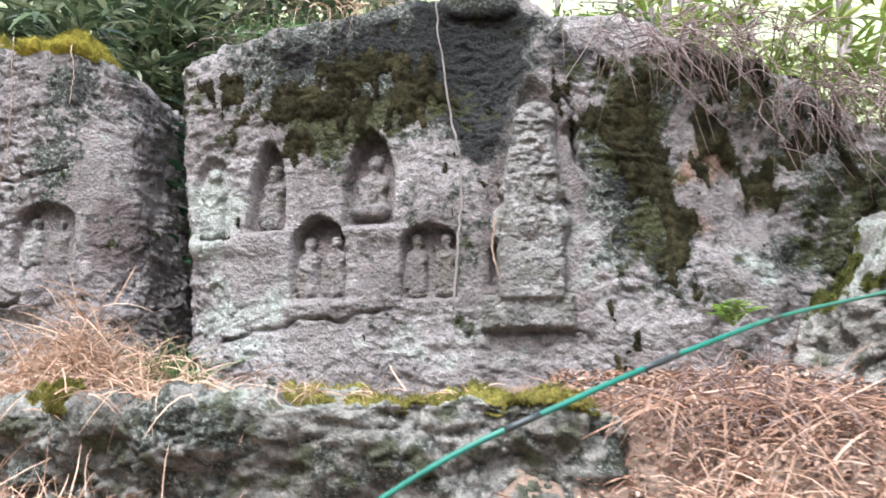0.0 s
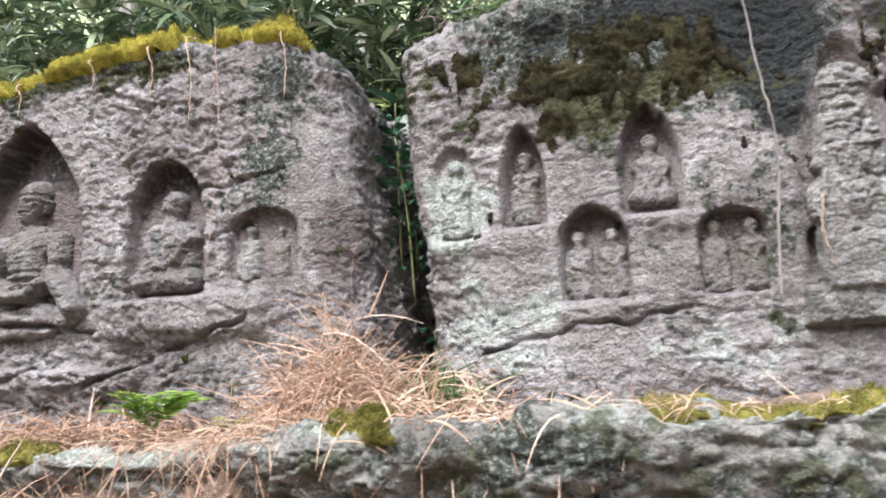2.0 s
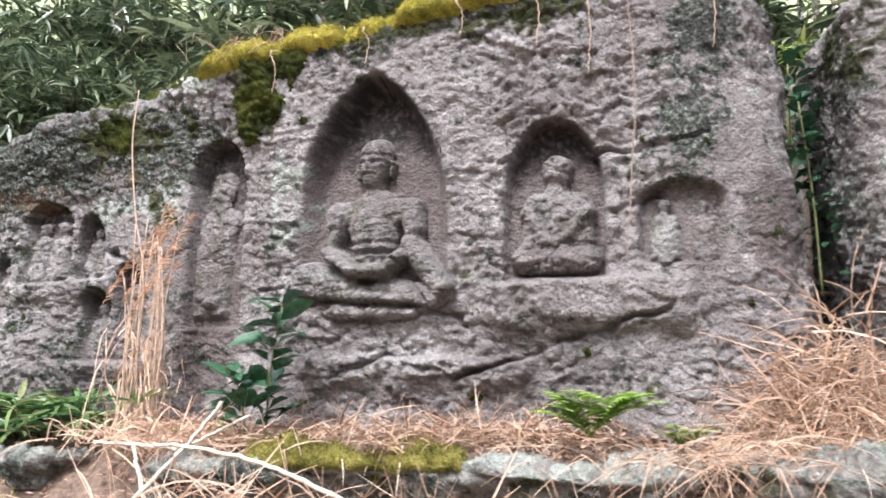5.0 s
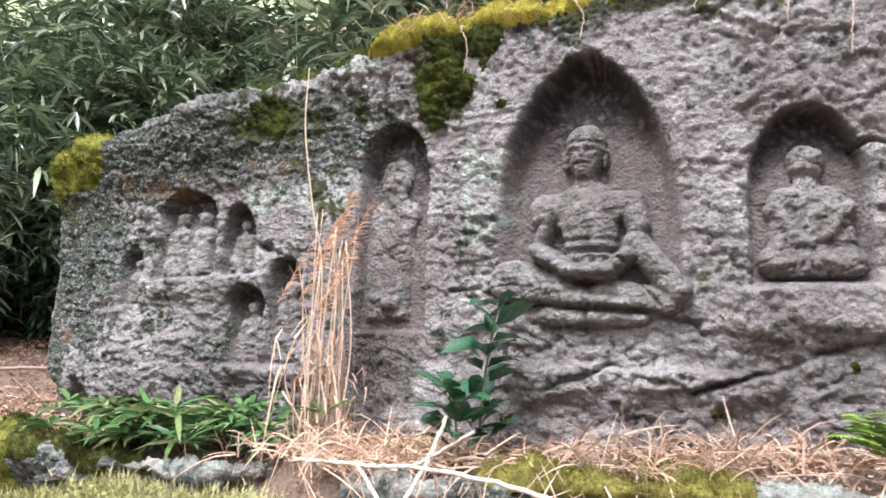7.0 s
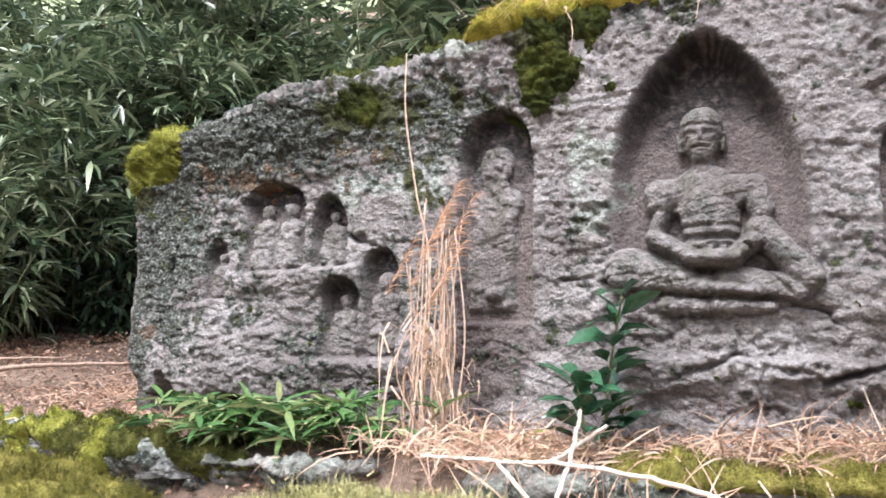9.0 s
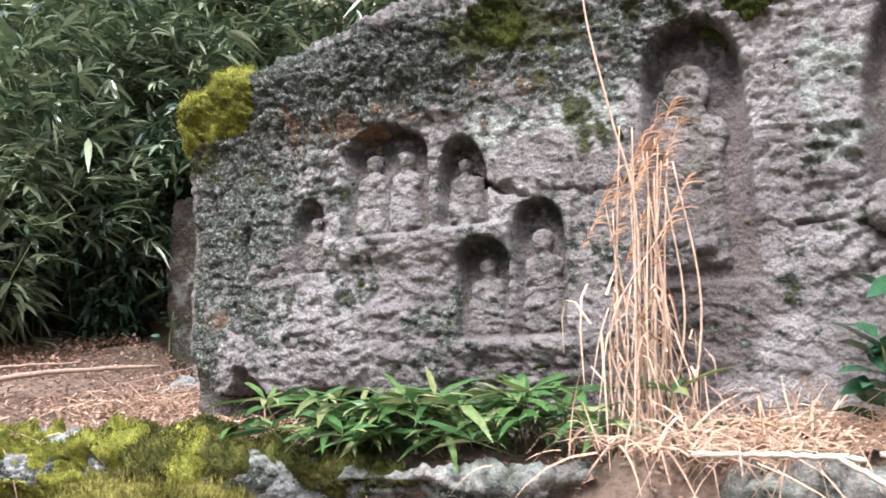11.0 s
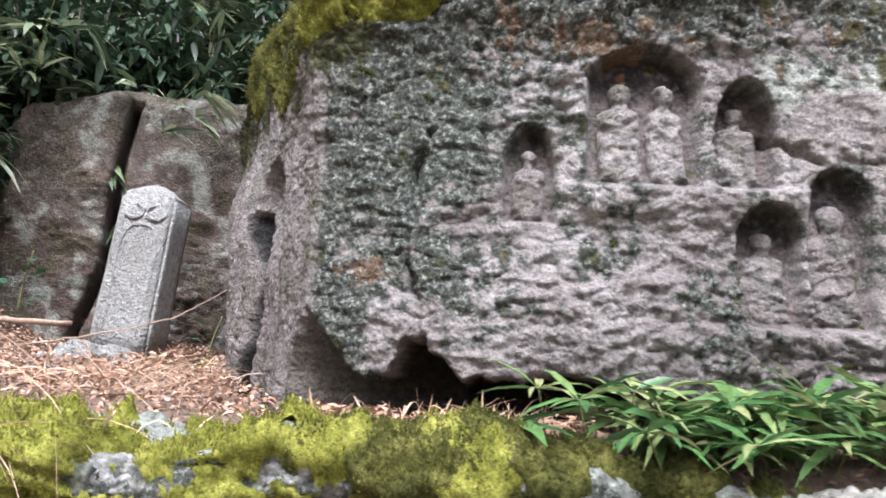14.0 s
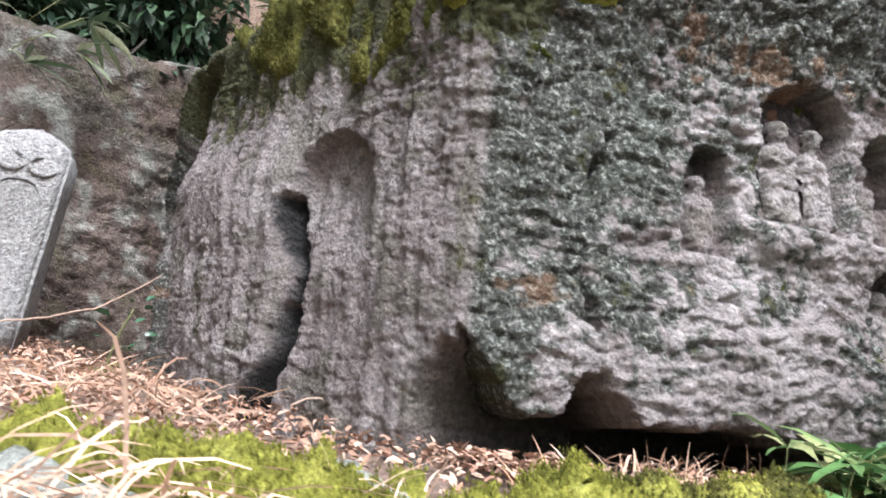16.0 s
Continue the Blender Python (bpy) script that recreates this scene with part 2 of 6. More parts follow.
DEADLEAF = plant_material("dead_leaf", [(0.24, 0.14, 0.09), (0.36, 0.22, 0.15), (0.15, 0.09, 0.06), (0.50, 0.36, 0.27), (0.28, 0.16, 0.10)], 0.75, 0.1, 0.2)
BAMBOO = plant_material("bamboo_leaf", [(0.025, 0.042, 0.02), (0.055, 0.085, 0.04), (0.10, 0.14, 0.065), (0.20, 0.24, 0.13), (0.38, 0.41, 0.27)], 0.28, 0.2, 0.8)
BAMBOO_L = plant_material("light_bamboo_leaf", [(0.14, 0.22, 0.04), (0.22, 0.30, 0.06), (0.18, 0.24, 0.06), (0.36, 0.38, 0.12)], 0.5, 0.3, 0.4)
SASA = plant_material("dwarf_bamboo_leaf", [(0.04, 0.10, 0.03), (0.075, 0.16, 0.045), (0.12, 0.20, 0.06), (0.28, 0.29, 0.13)], 0.4, 0.25, 0.5)
GLOSSY = plant_material("glossy_leaf", [(0.018, 0.055, 0.025), (0.03, 0.085, 0.04), (0.07, 0.14, 0.07)], 0.25, 0.08, 0.6)
BUSH = plant_material("bush_leaf", [(0.012, 0.028, 0.014), (0.025, 0.05, 0.024), (0.05, 0.085, 0.04), (0.02, 0.04, 0.02)], 0.45, 0.08, 0.4)
FERN = plant_material("fern_frond", [(0.18, 0.30, 0.05), (0.28, 0.42, 0.08), (0.38, 0.50, 0.12)], 0.5, 0.45, 0.3)
ROOT = plant_material("root_bark", [(0.10, 0.07, 0.062), (0.22, 0.165, 0.15), (0.14, 0.10, 0.09), (0.32, 0.26, 0.24)], 0.85, 0, 0.2)
TWIG = plant_material("twig_bark", [(0.22, 0.14, 0.10), (0.34, 0.25, 0.19), (0.16, 0.10, 0.07)], 0.85, 0, 0.2)
DRYWOOD = plant_material("bleached_wood", [(0.42, 0.35, 0.28), (0.52, 0.45, 0.37)], 0.8, 0, 0.2)
STEM = plant_material("green_stem", [(0.10, 0.13, 0.05), (0.16, 0.15, 0.06)], 0.6, 0, 0.3)


def soil_material():
    mat, ns, ln, sh = material("leaf_mould")
    co = node(ns, ln, "ShaderNodeTexCoord").outputs["Object"]
    a = node(ns, ln, "ShaderNodeTexNoise", {"Vector": co, "Scale": 1.7, "Detail": 8.0, "Roughness": 0.7}).outputs[0]
    b = node(ns, ln, "ShaderNodeTexNoise", {"Vector": co, "Scale": 45.0, "Detail": 6.0, "Roughness": 0.75}).outputs[0]
    col = ramp(ns, ln, a, [(0.3, (0.10, 0.068, 0.048)), (0.5, (0.20, 0.14, 0.10)), (0.7, (0.30, 0.22, 0.165))])
    col = mixed(ns, ln, 0.9, col, ramp(ns, ln, b, [(0.3, 0.4), (0.5, 1.0), (0.7, 1.5)]), "MULTIPLY")
    ln.new(col, sh.inputs["Base Color"])
    sh.inputs["Roughness"].default_value = 0.95
    bump = node(ns, ln, "ShaderNodeBump", {"Height": b, "Strength": 1.0, "Distance": 0.02})
    ln.new(bump.outputs[0], sh.inputs["Normal"])
    return mat


def bark_material():
    mat, ns, ln, sh = material("trunk_bark")
    co = node(ns, ln, "ShaderNodeTexCoord").outputs["Object"]
    mp = node(ns, ln, "ShaderNodeMapping", {"Vector": co, "Scale": (9.0, 9.0, 1.2)}).outputs[0]
    a = node(ns, ln, "ShaderNodeTexNoise", {"Vector": mp, "Scale": 3.0, "Detail": 7.0, "Roughness": 0.7}).outputs[0]
    ln.new(ramp(ns, ln, a, [(0.3, (0.10, 0.085, 0.075)), (0.5, (0.26, 0.23, 0.21)), (0.7, (0.38, 0.35, 0.33))]), sh.inputs["Base Color"])
    sh.inputs["Roughness"].default_value = 0.9
    bump = node(ns, ln, "ShaderNodeBump", {"Height": a, "Strength": 0.8, "Distance": 0.02})
    ln.new(bump.outputs[0], sh.inputs["Normal"])
    return mat


def hose_material(name, col):
    mat, ns, ln, sh = material(name)
    co = node(ns, ln, "ShaderNodeTexCoord").outputs["Object"]
    a = node(ns, ln, "ShaderNodeTexNoise", {"Vector": co, "Scale": 25.0, "Detail": 5.0}).outputs[0]
    ln.new(mixed(ns, ln, a, tuple(0.6 * c for c in col), tuple(1.3 * c for c in col)), sh.inputs["Base Color"])
    sh.inputs["Roughness"].default_value = 0.45
    return mat


SOIL, BARK = soil_material(), bark_material()
HOSE, TAPE = hose_material("green_plastic", (0.012, 0.14, 0.095)), hose_material("dark_tape", (0.03, 0.04, 0.04))


# ---- the ground ----
EDGE_X = np.array([-9.0, -6.6, -5.6, -4.85, -4.0, -3.1, -2.4, -1.6, -0.9, -0.2, 0.5, 1.5, 3.0, 6.0])
EDGE_Y = np.array([5.4, 4.55, 4.36, 4.0, 3.6, 3.32, 3.12, 2.76, 2.52, 2.40, 2.36, 2.3, 2.2, 2.2])
FACE_X = np.array([-7, -6, -5.45, -5.2, -4.6, -4.3, -3.67, -2.9, -2.25, -1.75, -1.36, -1.0, -0.66, -0.29, 0.23, 1.0, 2.0, 4.0])
FACE_Y = np.array([5.6, 5.3, 4.95, 4.76, 4.45, 4.36, 4.08, 3.78, 3.64, 3.53, 3.55, 3.46, 3.34, 3.22, 3.12, 3.0, 3.05, 3.3])


def ground_z(x, y):
    """Height of the ground: the lower path, the bank, the shelf at the rocks' foot, the wooded slope behind."""
    x, y = np.asarray(x, float), np.asarray(y, float)
    edge, face = np.interp(x, EDGE_X, EDGE_Y), np.interp(x, FACE_X, FACE_Y)
    shelf = 1.37 + 0.10 * smooth(-1.0, 0.5, x) - 0.16 * smooth(-0.12, -0.55, y - np.minimum(face, edge + 0.75))
    bank = smooth(0.6, 0.9, x)
    z = shelf * (bank * smooth(-0.75, 0.1, y - edge) + (1 - bank) * smooth(-0.55, 0.32, y - edge))
    west = smooth(-3.6, -4.4, x)
    gap = 0.9 * np.exp(-((x + 1.25) / 0.22) ** 2)
    behind = (1 - west) * smooth(0.45, 1.3, y - face - gap) + west * smooth(7.9, 8.8, y)
    left = smooth(-4.75, -5.3, x)
    z = z + (1 - left) * behind * 1.35 + left * ((0.06 + 0.12 * smooth(-6.15, -6.8, x)) * np.clip(y - 5.0, 0, 9) + 0.9 * smooth(7.8, 9.6, y))
    back = np.clip(y - np.maximum(face + 1.3, 8.3 * west), 0, 60)
    steep = 0.14 + 0.5 * smooth(-2.8, -4.6, x)
    z = z + (1 - left) * steep * back + left * 0.62 * np.clip(y - 8.3, 0, 60)
    z = z + 0.10 * smooth(0.9, 2.2, x) * smooth(-0.2, 0.6, y - edge)
    return z


def axis(inner0, inner1, step, far, n):
    inner = np.arange(inner0, inner1, step)
    grow = np.geomspace(step, far, n)
    return np.concatenate([inner0 - grow[::-1], inner, inner1 + grow])


gx, gy = axis(-8.5, 3.5, 0.055, 400, 34), axis(1.2, 9.5, 0.055, 400, 34)
GX, GY = np.meshgrid(gx, gy, indexing="ij")
gp = np.stack([GX.ravel(), GY.ravel(), np.zeros(GX.size)], 1)
far = np.clip(np.hypot(gp[:, 0] + 2.5, gp[:, 1] - 4) / 60, 0, 1)
gz = ground_z(np.clip(gp[:, 0], -60, 60), np.clip(gp[:, 1], -30, 30)) * (1 - 0.3 * far)
near = smooth(14, 8, np.hypot(gp[:, 0] + 2.5, gp[:, 1] - 5))
gz += near * (0.035 * fbm(gp * 2.2, 4, 3) + 0.016 * fbm(gp * 11, 3, 4))
ground = tagged(mesh_object("ground", np.column_stack([gp[:, :2], gz]), grid_faces(len(gx), len(gy)), SOIL),
                "brown leaf mould and soil of a wooded bank", "ground", kind="structure")


# ---- carved rocks ----
def arch(niche, x, z):
    """How far inside a niche a place of the face lies (metres, negative outside), and how high up in it (0 to 1)."""
    cx, w, z0, z1, depth, kind = niche
    spring, p, q = {"round": (0.5, 2.0, 0.5), "point": (0.34, 2.3, 0.72), "ogee": (0.62, 2.2, 0.8), "rect": (0.0, 14.0, 1.0), "tall": (0.72, 2.6, 0.55)}[kind]
    zs = z0 + spring * (z1 - z0)
    tau = np.clip((z - zs) / (z1 - zs), 0, 1)
    half = 0.5 * w * (1 - tau ** p) ** q
    inside = np.minimum(np.minimum(half - np.abs(x - cx), z - z0), (z1 - z) * 0.9)
    return inside, np.clip((z - z0) / (z1 - z0), 0, 1)


def niche_depth(niche, x, z):
    inside, up = arch(niche, x, z)
    low = 0.05 if niche[1] > 0.4 else 0.5 if niche[1] < 0.18 else 0.3
    return 1.35 * niche[4] * (low + (1 - low) * up ** 0.8) * smooth(-0.004, 0.014 + 0.05 * (niche[1] > 0.4), inside), inside


def groove(points, x, z, width, depth):
    """A crack along a few points of the face."""
    best = np.full(len(x), 9.0)
    for (ax, az), (bx, bz) in zip(points[:-1], points[1:]):
        dx, dz = bx - ax, bz - az
        t = np.clip(((x - ax) * dx + (z - az) * dz) / (dx * dx + dz * dz), 0, 1)
        best = np.minimum(best, np.hypot(x - ax - t * dx, z - az - t * dz))
    return depth * smooth(width, 0.0, best)


def blotch(spots, x, z):
    """Soft patches (cx, cz, rx, rz, strength)."""
    out = np.zeros(len(x))
    for cx, cz, rx, rz, s in spots:
        out = np.maximum(out, s * np.exp(-(((x - cx) / rx) ** 2 + ((z - cz) / rz) ** 2)))
    return out


def plan_line(points, step, soft):
    p = np.asarray(points, float)
    d = np.concatenate([[0], np.cumsum(np.hypot(*np.diff(p, axis=0).T))])
    s = np.arange(0, d[-1], step)
    q = np.stack([np.interp(s, d, p[:, 0]), np.interp(s, d, p[:, 1])], 1)
    k = max(1, int(soft / step))
    pad = np.vstack([np.repeat(q[:1], k, 0), q, np.repeat(q[-1:], k, 0)])
    ker = np.ones(2 * k + 1) / (2 * k + 1)
    q = np.stack([np.convolve(pad[:, i], ker, "valid") for i in (0, 1)], 1)
    t = np.gradient(q, axis=0)
    t /= np.linalg.norm(t, axis=1)[:, None]
    return q, np.stack([-t[:, 1], t[:, 0]], 1)


def bulge(p):
    """The broad unevenness of the faces, shared by the rock and its carvings."""
    return 0.028 * fbm(p * np.array([1.1, 1.1, 1.6]), 2, 21)


def cells(p, seed):
    """Cell noise: distances to the nearest two seeds, and a random value of the nearest cell."""
    tab = np.random.RandomState(seed).random_sample((4096, 4))
    i0 = np.floor(p - 0.5).astype(np.int64)
    f1, f2, val = np.full(len(p), 9.0), np.full(len(p), 9.0), np.zeros(len(p))
    for a in (0, 1):
        for b in (0, 1):
            for c in (0, 1):
                q = i0 + (a, b, c)
                t = tab[(q[:, 0] * 73 + q[:, 1] * 179 + q[:, 2] * 283) & 4095]
                d = np.linalg.norm(q + 0.15 + 0.7 * t[:, :3] - p, axis=1)
                near = d < f1
                f2 = np.where(near, f1, np.minimum(f2, d))
                val = np.where(near, t[:, 3], val)
                f1 = np.where(near, d, f1)
    return f1, f2, val


def stone_relief(p, rough):
    """Chipped, bedded, pitted surface."""
    warp = np.column_stack([fbm(p * 7.0, 2, 2), fbm(p * 7.0 + 31.0, 2, 3), fbm(p * 7.0 + 57.0, 2, 4)])
    bed = fbm(p * np.array([5.0, 5.0, 8.0]), 3, 1)
    a1, a2, av = cells(p * np.array([9.0, 9.0, 15.0]) + 0.55 * warp, 301)
    b1, b2, bv = cells(p * np.array([24.0, 24.0, 34.0]) + 0.7 * warp, 302)
    pit = fbm(p * 46.0, 2, 6)
    where = 0.8 + 0.7 * fbm(p * 1.3, 2, 7)
    chip = 0.017 * (av - 0.5) - 0.012 * smooth(0.14, 0.0, a2 - a1) - 0.010 * a1
    crumb = 0.012 * (bv - 0.5) - 0.007 * smooth(0.22, 0.0, b2 - b1)
    scale = p[:, 2] * 15.0 + 1.5 * fbm(p * np.array([3.2, 3.2, 5.0]), 3, 8) + 0.5 * warp[:, 0]
    step = scale - np.floor(scale)
    scar = (1 - step) * smooth(0.0, 0.16, step) * np.clip(0.45 + 1.5 * fbm(p * np.array([4.5, 4.5, 9.0]), 2, 10), 0, 1.1)
    return rough * where * (0.014 * bed + 0.75 * chip + 0.9 * crumb + 0.009 * pit + 0.019 * scar)


def boulder(name, line, step, z_low, z_top, spine, mat, carve, rough=1.0, round_r=0.07, rows=None, crown=0.12, soft=0.05, shear=None):
    """A rock round a plan line: an upright face, a rounded brow and a top that runs back to its spine. carve(base, x, z, p) gives
    outward relief, a damping of roughness and the stain fields. Returns the object and its arrays."""
    q, nrm = plan_line(line, step, soft)
    n = len(q)
    top = z_top(q)
    nz = rows or int((top.max() - z_low) / step)
    nr, nt = 10, 34
    a, b = np.asarray(spine, float)
    ab = b - a
    t = np.clip(((q - a) @ ab) / (ab @ ab), 0, 1)
    sp = a + t[:, None] * ab
    P, N, K = [], [], []
    for k in range(nz):
        z = z_low + (top - round_r - z_low) * k / (nz - 1)
        P.append(np.column_stack([q, z])); N.append(np.column_stack([nrm, np.zeros(n)])); K.append(np.zeros(n))
    inward = sp - q
    dist = np.linalg.norm(inward, axis=1)[:, None] + 1e-6
    inward = inward / dist
    for k in range(1, nr + 1):
        ang = 0.5 * np.pi * k / nr
        pos = q - nrm * (round_r * (1 - np.cos(ang)))
        P.append(np.column_stack([pos, top - round_r * (1 - np.sin(ang))]))
        N.append(np.column_stack([nrm * np.cos(ang), np.full(n, np.sin(ang))])); K.append(np.full(n, k / nr))
    edge = P[-1][:, :2]
    for k in range(1, nt + 1):
        f = (k / nt) ** 1.5
        P.append(np.column_stack([edge + (sp - edge) * f, top + crown * np.sin(f * 1.4)]))
        N.append(np.tile([0, 0, 1.0], (n, 1))); K.append(np.full(n, 1 + f))
    P, N, K = np.array(P), np.array(N), np.array(K)
    shape = P.shape[:2]
    P, N, K = P.reshape(-1, 3), N.reshape(-1, 3), K.ravel()
    out, calm, fields = carve(P, N, K)
    d = bulge(P) + out + stone_relief(P, rough) * calm
    V = P + N * d[:, None]
    if shear:
        V = shear(V)
    faces = grid_faces(*shape)
    ob = mesh_object(name, V, faces, mat, attrs=fields)
    return ob, V, N, K, shape


def shell(name, V, N, shape, mask, thick, mat, lump=0.016, freq=20.0, seed=0, tufts=0):
    """A cushion of moss over the part of a rock where mask is above one half, with tiny upright shoots."""
    lift = (mask - 0.5) * 2
    f1 = cells(V * freq + 0.25 * fbm(V * 9.0, 2, 33)[:, None], 330 + seed)[0]
    g1 = cells(V * freq * 2.3, 360 + seed)[0]
    knob = 1.15 * np.sqrt(np.clip(1 - (1.25 * f1) ** 2, 0, 1)) + 0.4 * np.sqrt(np.clip(1 - (1.3 * g1) ** 2, 0, 1)) - 0.45
    h = thick * np.clip(lift, 0, 1) ** 0.5 + lump * knob * np.clip(lift * 3, 0, 1) + np.where(lift < 0, 0.10 * lift, 0)
    W = V + N * (h - 0.003)[:, None] * 0.8 + np.array([0, 0, 1.0]) * (0.3 * np.clip(h, 0, 1))[:, None]
    f = grid_faces(*shape, keep=mask > 0.3)
    v, f, used = compact(W, f)
    if tufts:
        rs = np.random.RandomState(200 + seed)
        pick = rs.choice(np.flatnonzero(mask[used] > 0.52), tufts)
        b = v[pick] + rs.normal(0, 0.006, (tufts, 3))
        up = N[used][pick] * 0.6 + np.array([0, 0, 0.6]) + rs.normal(0, 0.45, (tufts, 3))
        tip = b + up * rs.uniform(0.003, 0.009, tufts)[:, None]
        side = np.cross(up, rs.normal(0, 1, (tufts, 3)))
        side *= 0.0028 / (np.linalg.norm(side, axis=1)[:, None] + 1e-9)
        w = np.stack([b - side, b + side, tip], 1).reshape(-1, 3)
        tri = np.arange(3 * tufts).reshape(-1, 3) + len(v)
        quad = np.vstack([f[:, [0, 1, 2]], f[:, [0, 2, 3]]])
        return mesh_object(name, np.vstack([v, w]), np.vstack([quad, tri]), mat)
    return mesh_object(name, v, f, mat)


NICHES_A = [(-1.02, 0.19, 2.08, 2.46, 0.03, "round"), (-0.765, 0.17, 2.11, 2.52, 0.075, "point"), (-0.31, 0.225, 2.11, 2.53, 0.085, "point"),
            (-0.525, 0.25, 1.81, 2.17, 0.075, "ogee"), (-0.055, 0.235, 1.80, 2.11, 0.05, "rect"), (0.225, 0.09, 1.84, 2.02, 0.05, "rect"),
            (0.36, 0.42, 1.70, 2.72, 0.045, "point")]
NICHES_B = [(-1.81, 0.30, 1.98, 2.28, 0.05, "rect"), (-2.245, 0.36, 1.94, 2.53, 0.085, "round"), (-2.93, 0.62, 1.84, 2.78, 0.135, "point"),
            (-3.64, 0.28, 1.79, 2.61, 0.08, "tall"), (-4.60, 0.30, 2.03, 2.42, 0.075, "tall"), (-4.335, 0.16, 2.04, 2.35, 0.07, "round"),
            (-4.885, 0.13, 1.92, 2.20, 0.065, "round"), (-4.28, 0.165, 1.66, 2.00, 0.065, "tall"), (-4.105, 0.16, 1.66, 2.11, 0.065, "tall")]
LEDGES_A = [(-0.765, 0.18, 2.035, 2.10, 0.03), (-0.52, 0.30, 1.755, 1.80, 0.03), (-1.02, 0.26, 2.03, 2.075, 0.03), (-0.31, 0.26, 2.06, 2.10, 0.025)]
LEDGES_B = [(-2.16, 0.72, 1.79, 1.93, 0.055), (-2.75, 0.85, 1.58, 1.66, 0.05), (-4.48, 0.60, 1.975, 2.03, 0.035), (-4.2, 0.36, 1.62, 1.655, 0.03)]
CRACKS_A = [[(-0.93, 1.66), (-0.70, 1.71), (-0.40, 1.73), (-0.21, 1.77)], [(0.15, 1.66), (0.32, 1.665), (0.5, 1.66)], [(0.49, 2.63), (0.52, 2.45), (0.55, 2.29)], [(0.50, 2.5), (0.53, 2.38), (0.56, 2.27)], [(0.185, 2.2), (0.195, 2.17)], [(0.49, 2.2), (0.50, 2.18)]]
CRACKS_B = [[(-2.60, 1.60), (-2.51, 1.62), (-2.29, 1.70), (-2.07, 1.76), (-1.85, 1.84)], [(-3.39, 1.95), (-3.27, 1.93), (-3.06, 1.875), (-2.81, 1.83), (-2.62, 1.83), (-2.50, 1.77)],
            [(-5.13, 2.17), (-5.17, 1.89), (-5.13, 1.69), (-5.12, 1.50)], [(-4.33, 2.21), (-4.27, 2.18), (-4.15, 2.13), (-3.9, 2.10), (-3.78, 2.14)],
            [(-3.06, 1.60), (-2.88, 1.66), (-2.6, 1.60), (-2.4, 1.66)], [(-2.1, 2.38), (-1.9, 2.40), (-1.72, 2.43)], [(-2.02, 2.19), (-1.9, 2.22)]]


def carving(niches, ledges, cracks):
    def apply(x, z, front):
        out, calm, shelter = np.zeros(len(x)), np.ones(len(x)), np.zeros(len(x))
        for niche in niches:
            d, inside = niche_depth(niche, x, z)
            out -= d * front
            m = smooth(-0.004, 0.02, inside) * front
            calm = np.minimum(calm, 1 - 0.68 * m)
            # niche insides tinted browner and darker, the deep ones most
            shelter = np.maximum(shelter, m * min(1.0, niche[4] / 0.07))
        for cx, w, z0, z1, o in ledges:
            wob = 0.02 * noise3(np.column_stack([x * 6, z * 6, np.full(len(x), cx)]), 9)
            m = smooth(0.5 * w + 0.05, 0.5 * w - 0.04, np.abs(x - cx)) * smooth(z0 - 0.06, z0 + 0.03, z + wob) * smooth(z1 + 0.025, z1 - 0.01, z + wob)
            out += o * m * front
        wx = 0.03 * fbm(np.column_stack([x * 8, z * 8, np.zeros(len(x))]), 3, 12)
        for c in cracks:
            out -= groove(c, x + wx, z + wx, 0.014, 0.06) * front * np.clip(0.45 + 1.3 * noise3(np.column_stack([x * 6, z * 6, np.full(len(x), 3.0)]), 13), 0.35, 1)
        return out, calm, shelter
    return apply


carve_a, carve_b = carving(NICHES_A, LEDGES_A, CRACKS_A), carving(NICHES_B, LEDGES_B, CRACKS_B)


def top_b(q):
    front = np.interp(q[:, 0], [-5.6, -5.4, -5.0, -4.5, -4.0, -3.6, -3.0, -2.5, -2.2, -1.7, -1.45, -1.2], [2.66, 2.70, 2.75, 2.85, 2.88, 2.94, 2.97, 3.05, 3.07, 3.03, 2.94, 2.85])
    side = np.interp(q[:, 1], [4.8, 5.8, 6.4, 6.7, 7.0], [2.68, 2.70, 2.62, 2.25, 1.9])
    return np.where((q[:, 0] < -5.3) | (q[:, 1] > 5.6), side, front)


